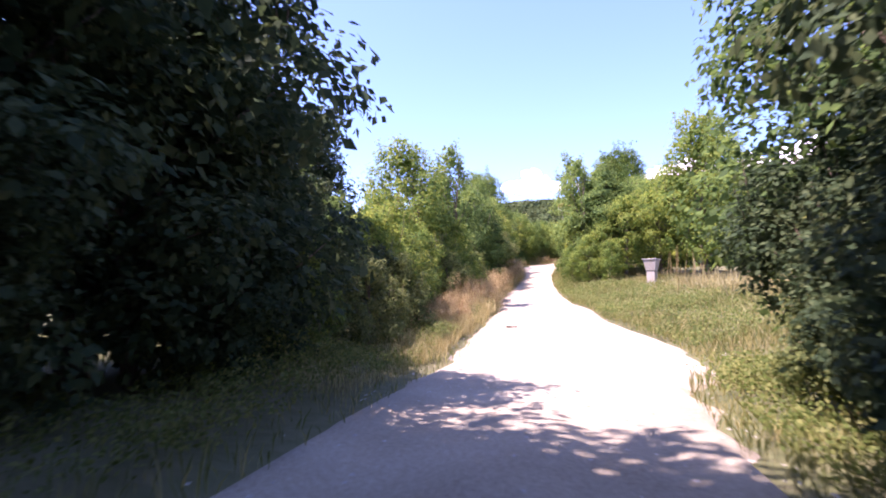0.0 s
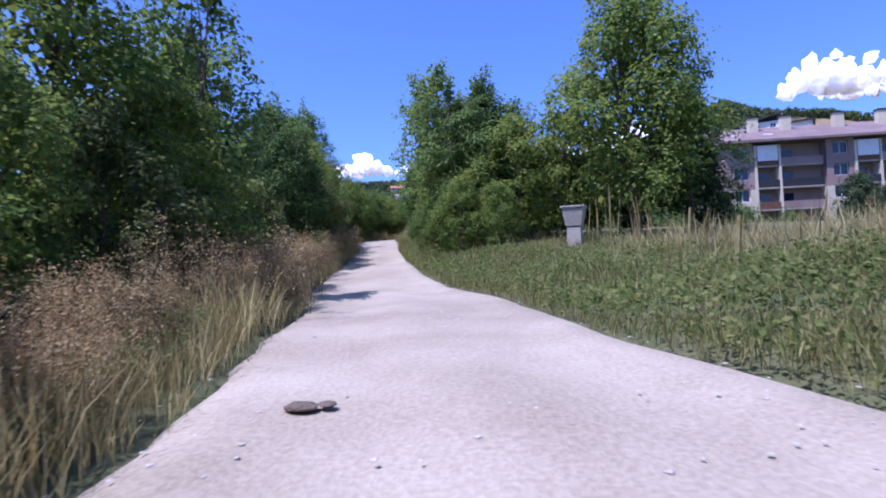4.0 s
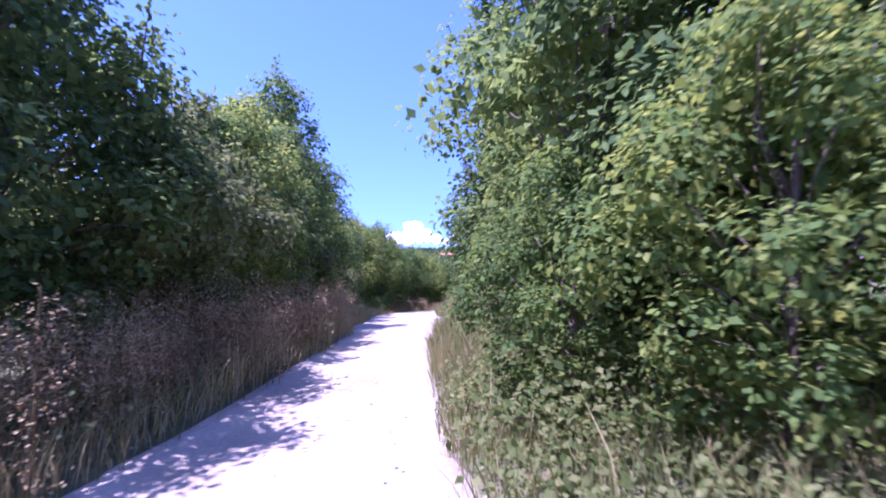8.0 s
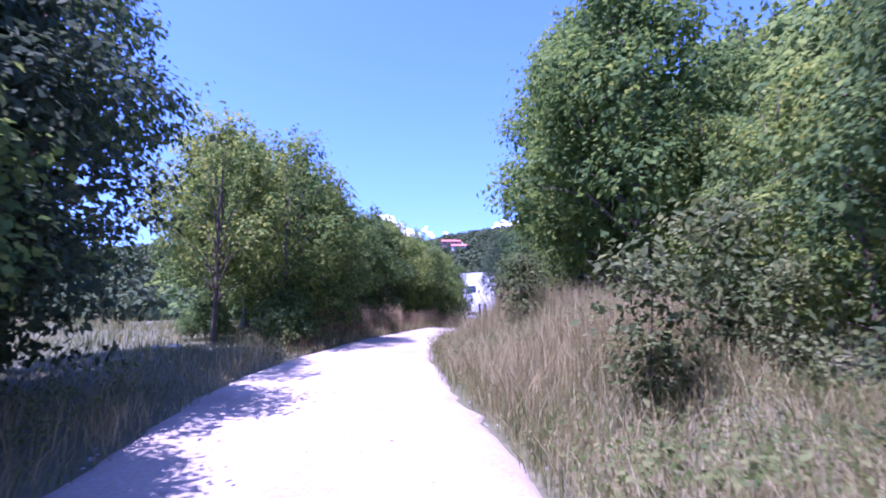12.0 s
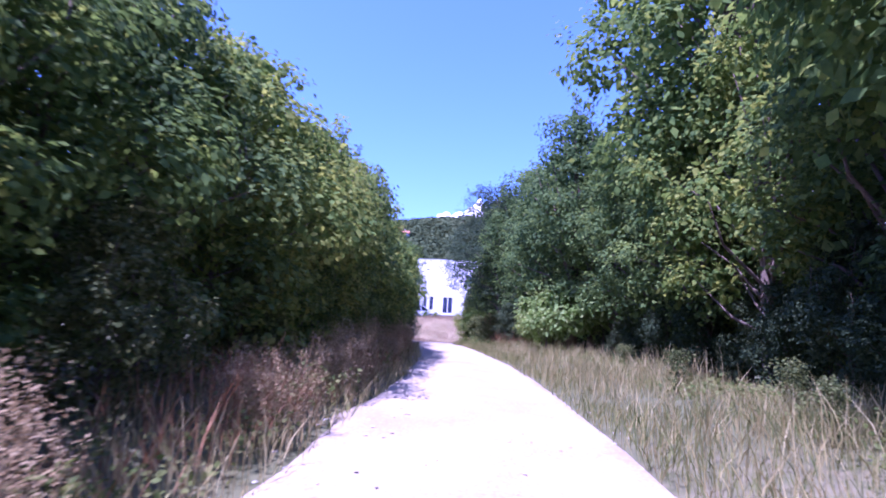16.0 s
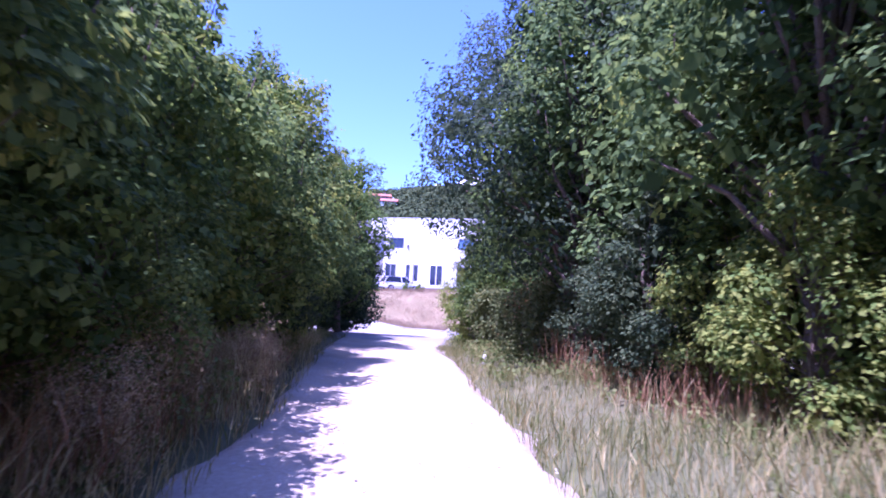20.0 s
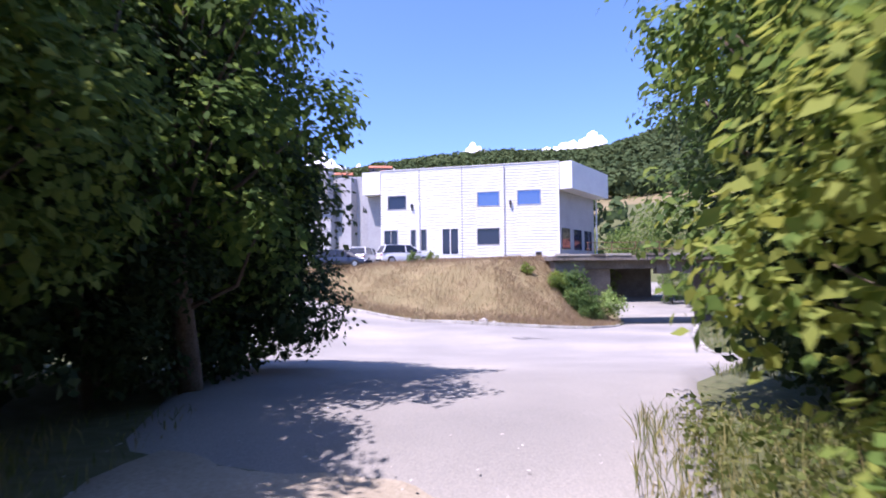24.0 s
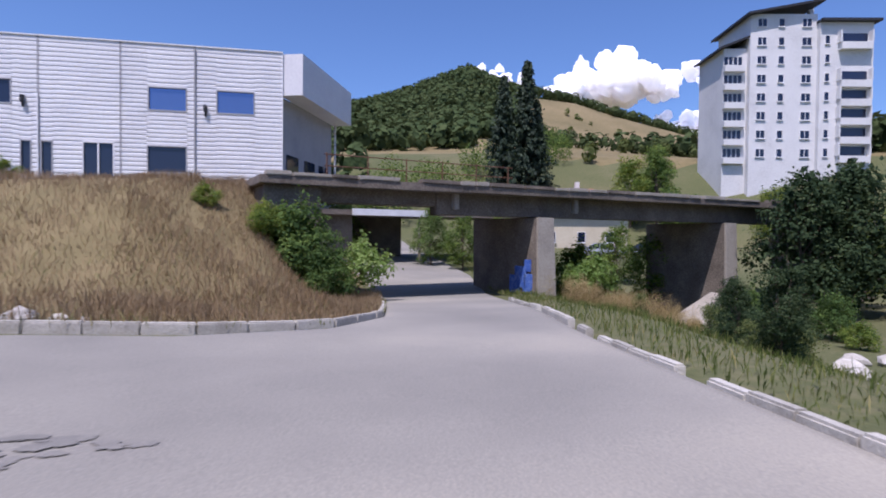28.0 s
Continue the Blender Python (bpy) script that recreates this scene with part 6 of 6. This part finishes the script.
def pebbles():
    rng = np.random.default_rng(9)
    n = 2600
    y = rng.uniform(-112, 3, n)
    l, r = lane_mid(y)
    f = np.where(rng.uniform(0, 1, n) < 0.6, rng.beta(0.4, 0.4, n), rng.uniform(0, 1, n))
    x = l + (r - l) * f
    s = rng.uniform(0.01, 0.028, n)
    z = level(x, y)
    base = np.array([(1, 0, 0), (0, 1, 0), (-1, 0, 0), (0, -1, 0), (0.2, 0.1, 0.3), (0, 0, -0.5)], float)
    tri = [(0, 1, 4), (1, 2, 4), (2, 3, 4), (3, 0, 4)]
    V = (base[None] * (s[:, None, None] * rng.uniform(0.6, 1.3, (n, 6, 1))) + np.stack([x, y, z], -1)[:, None]).reshape(-1, 3)
    F = [tuple(i * 6 + k for k in t) for i in range(n) for t in tri]
    tagged(put("pebbles", mesh_of("pebbles", V.tolist(), F, STONE)), "scattered small pale pebbles on the lane", "pebbles", kind="stuff")


pebbles()


def marker(x, y):
    """Old square concrete post with a flared head and a thin slab on top."""
    root = empty("concrete_post", pose(x, y, ground_z(x, y), 0, 0, -14), "weathered square concrete post with a flared head", "marker post")
    def frustum(name, z0, z1, a0, a1, material):
        bm = bmesh.new()
        lo = [bm.verts.new((a * a0, b * a0, z0)) for a, b in ((-1, -1), (1, -1), (1, 1), (-1, 1))]
        hi = [bm.verts.new((a * a1, b * a1, z1)) for a, b in ((-1, -1), (1, -1), (1, 1), (-1, 1))]
        for i in range(4):
            bm.faces.new((lo[i], lo[(i + 1) % 4], hi[(i + 1) % 4], hi[i]))
        bm.faces.new(hi), bm.faces.new(list(reversed(lo)))
        bmesh.ops.bevel(bm, geom=list(bm.edges), offset=0.014, segments=1, affect="EDGES")
        return part(name, bm, material, root)
    frustum("post", -0.5, 0.62, 0.185, 0.185, CONC_L)
    frustum("head", 0.622, 1.12, 0.205, 0.295, CONC_L)
    box_part("cap_slab", (-0.32, 0.32, -0.32, 0.32, 1.122, 1.165), STONE, root, bevel=0.008)


marker(14.75, -77.6)
for i in range(18):
    x, y = 15.4 + 0.9 * rng0.uniform(-0.2, 1.8), -76.8 + rng0.uniform(-0.4, 1.0)
    st = empty("reed_stalk", pose(x, y, ground_z(x, y), rng0.uniform(-7, 7), rng0.uniform(-7, 7), 0), "bare pale dead reed stalk in the meadow", "stalk", "dead stalks")
    h = rng0.uniform(0.6, 1.7)
    V, F = tubes([[((0, 0, -0.2), 0.015), ((0.02, 0, h * 0.6), 0.012), ((0.0, 0.02, h), 0.006)]], 5)
    put("stem", mesh_of("stem", V, F, DRY), st)
for x, y, h in ((16.0, -85.3, 0.8), (16.8, -80.5, 0.9)):
    st = empty("stake", pose(x, y, ground_z(x, y), 4, 3, 0), "thin weathered wooden stake in the meadow", "stake", "stakes")
    V, F = tubes([[((0, 0, -0.2), 0.035), ((0.01, 0, h), 0.028)]], 6)
    put("pole", mesh_of("pole", V, F, STRAW), st)
bn = empty("waste_bin", pose(6.4, 49.6, ground_z(6.4, 49.6), 0, 0, -12), "small dark plastic waste bin by the wall", "bin")
bm = bmesh.new()
prism(bm, [(-0.25, -0.22), (0.25, -0.22), (0.25, 0.22), (-0.25, 0.22)], 0, 0.75)
for v in bm.verts:
    k = 0.8 + 0.2 * v.co.z / 0.75
    v.co.x, v.co.y = v.co.x * k, v.co.y * k
part("body", bm, DARK, bn)
box_part("lid", (-0.29, 0.29, -0.26, 0.26, 0.752, 0.82), DARK, bn, bevel=0.02)


def bottle(x, y):
    """Crushed pale plastic bottle standing in the verge grass."""
    root = empty("plastic_bottle", pose(x, y, ground_z(x, y), 9, 6, 0), "pale white plastic bottle dropped in the verge grass", "bottle")
    bm = bmesh.new()
    prof = [(0.03, 0.0), (0.042, 0.02), (0.042, 0.17), (0.036, 0.2), (0.015, 0.26), (0.015, 0.28)]
    rings = [[bm.verts.new((r * math.cos(a), r * math.sin(a), z)) for a in np.linspace(0, 2 * math.pi, 12, endpoint=False)] for r, z in prof]
    for lo, hi in zip(rings, rings[1:]):
        for i in range(12):
            bm.faces.new((lo[i], lo[(i + 1) % 12], hi[(i + 1) % 12], hi[i]))
    bm.faces.new(list(reversed(rings[0]))), bm.faces.new(rings[-1])
    part("body", bm, TRIM_W, root)
    box_part("cap", (-0.017, 0.017, -0.017, 0.017, 0.281, 0.305), BLUE, root, bevel=0.005)


bottle(2.05, -6.6)


def stain(x, y, rx, ry, turn, seed, n=26):
    """Ragged worn spots in the asphalt, scattered over an ellipse."""
    rng = random.Random(seed)
    V, F = [], []
    c, s = math.cos(turn), math.sin(turn)
    for j in range(n):
        a, q = rng.uniform(0, 2 * math.pi), math.sqrt(rng.uniform(0, 1))
        ox, oy, k = math.cos(a) * q * rx, math.sin(a) * q * ry, rng.uniform(0.08, 0.26)
        base, m = len(V), 22
        V.append((ox, oy))
        for i in range(m):
            b = 2 * math.pi * i / m
            g = k * (1 + 0.55 * noise.noise((math.cos(b) * 2.5, math.sin(b) * 2.5, seed + j)) + rng.uniform(-0.12, 0.12))
            V.append((ox + math.cos(b) * rx * g, oy + math.sin(b) * ry * g))
            F.append((base, base + 1 + i, base + 1 + (i + 1) % m))
    V = [(x + u * c - v * s, y + u * s + v * c) for u, v in V]
    V = [(u, v, float(level(u, v)) + 0.004 + 0.0003 * (i // 23)) for i, (u, v) in enumerate(V)]
    tagged(put("asphalt_stain", mesh_of("asphalt_stain", V, F, TARPATCH, True)), "darker worn spots in the asphalt road", "road", kind="structure")


TARPATCH = mat("tar_patch", [(0.15, 0.145, 0.137), (0.2, 0.193, 0.178), (0.27, 0.255, 0.232)], 0.9, 3.5, 45, 0.35)
stain(2.2, 18.2, 0.7, 0.36, -0.2, 3)
stain(5.4, 15.6, 0.16, 0.1, 0.0, 5, 4)
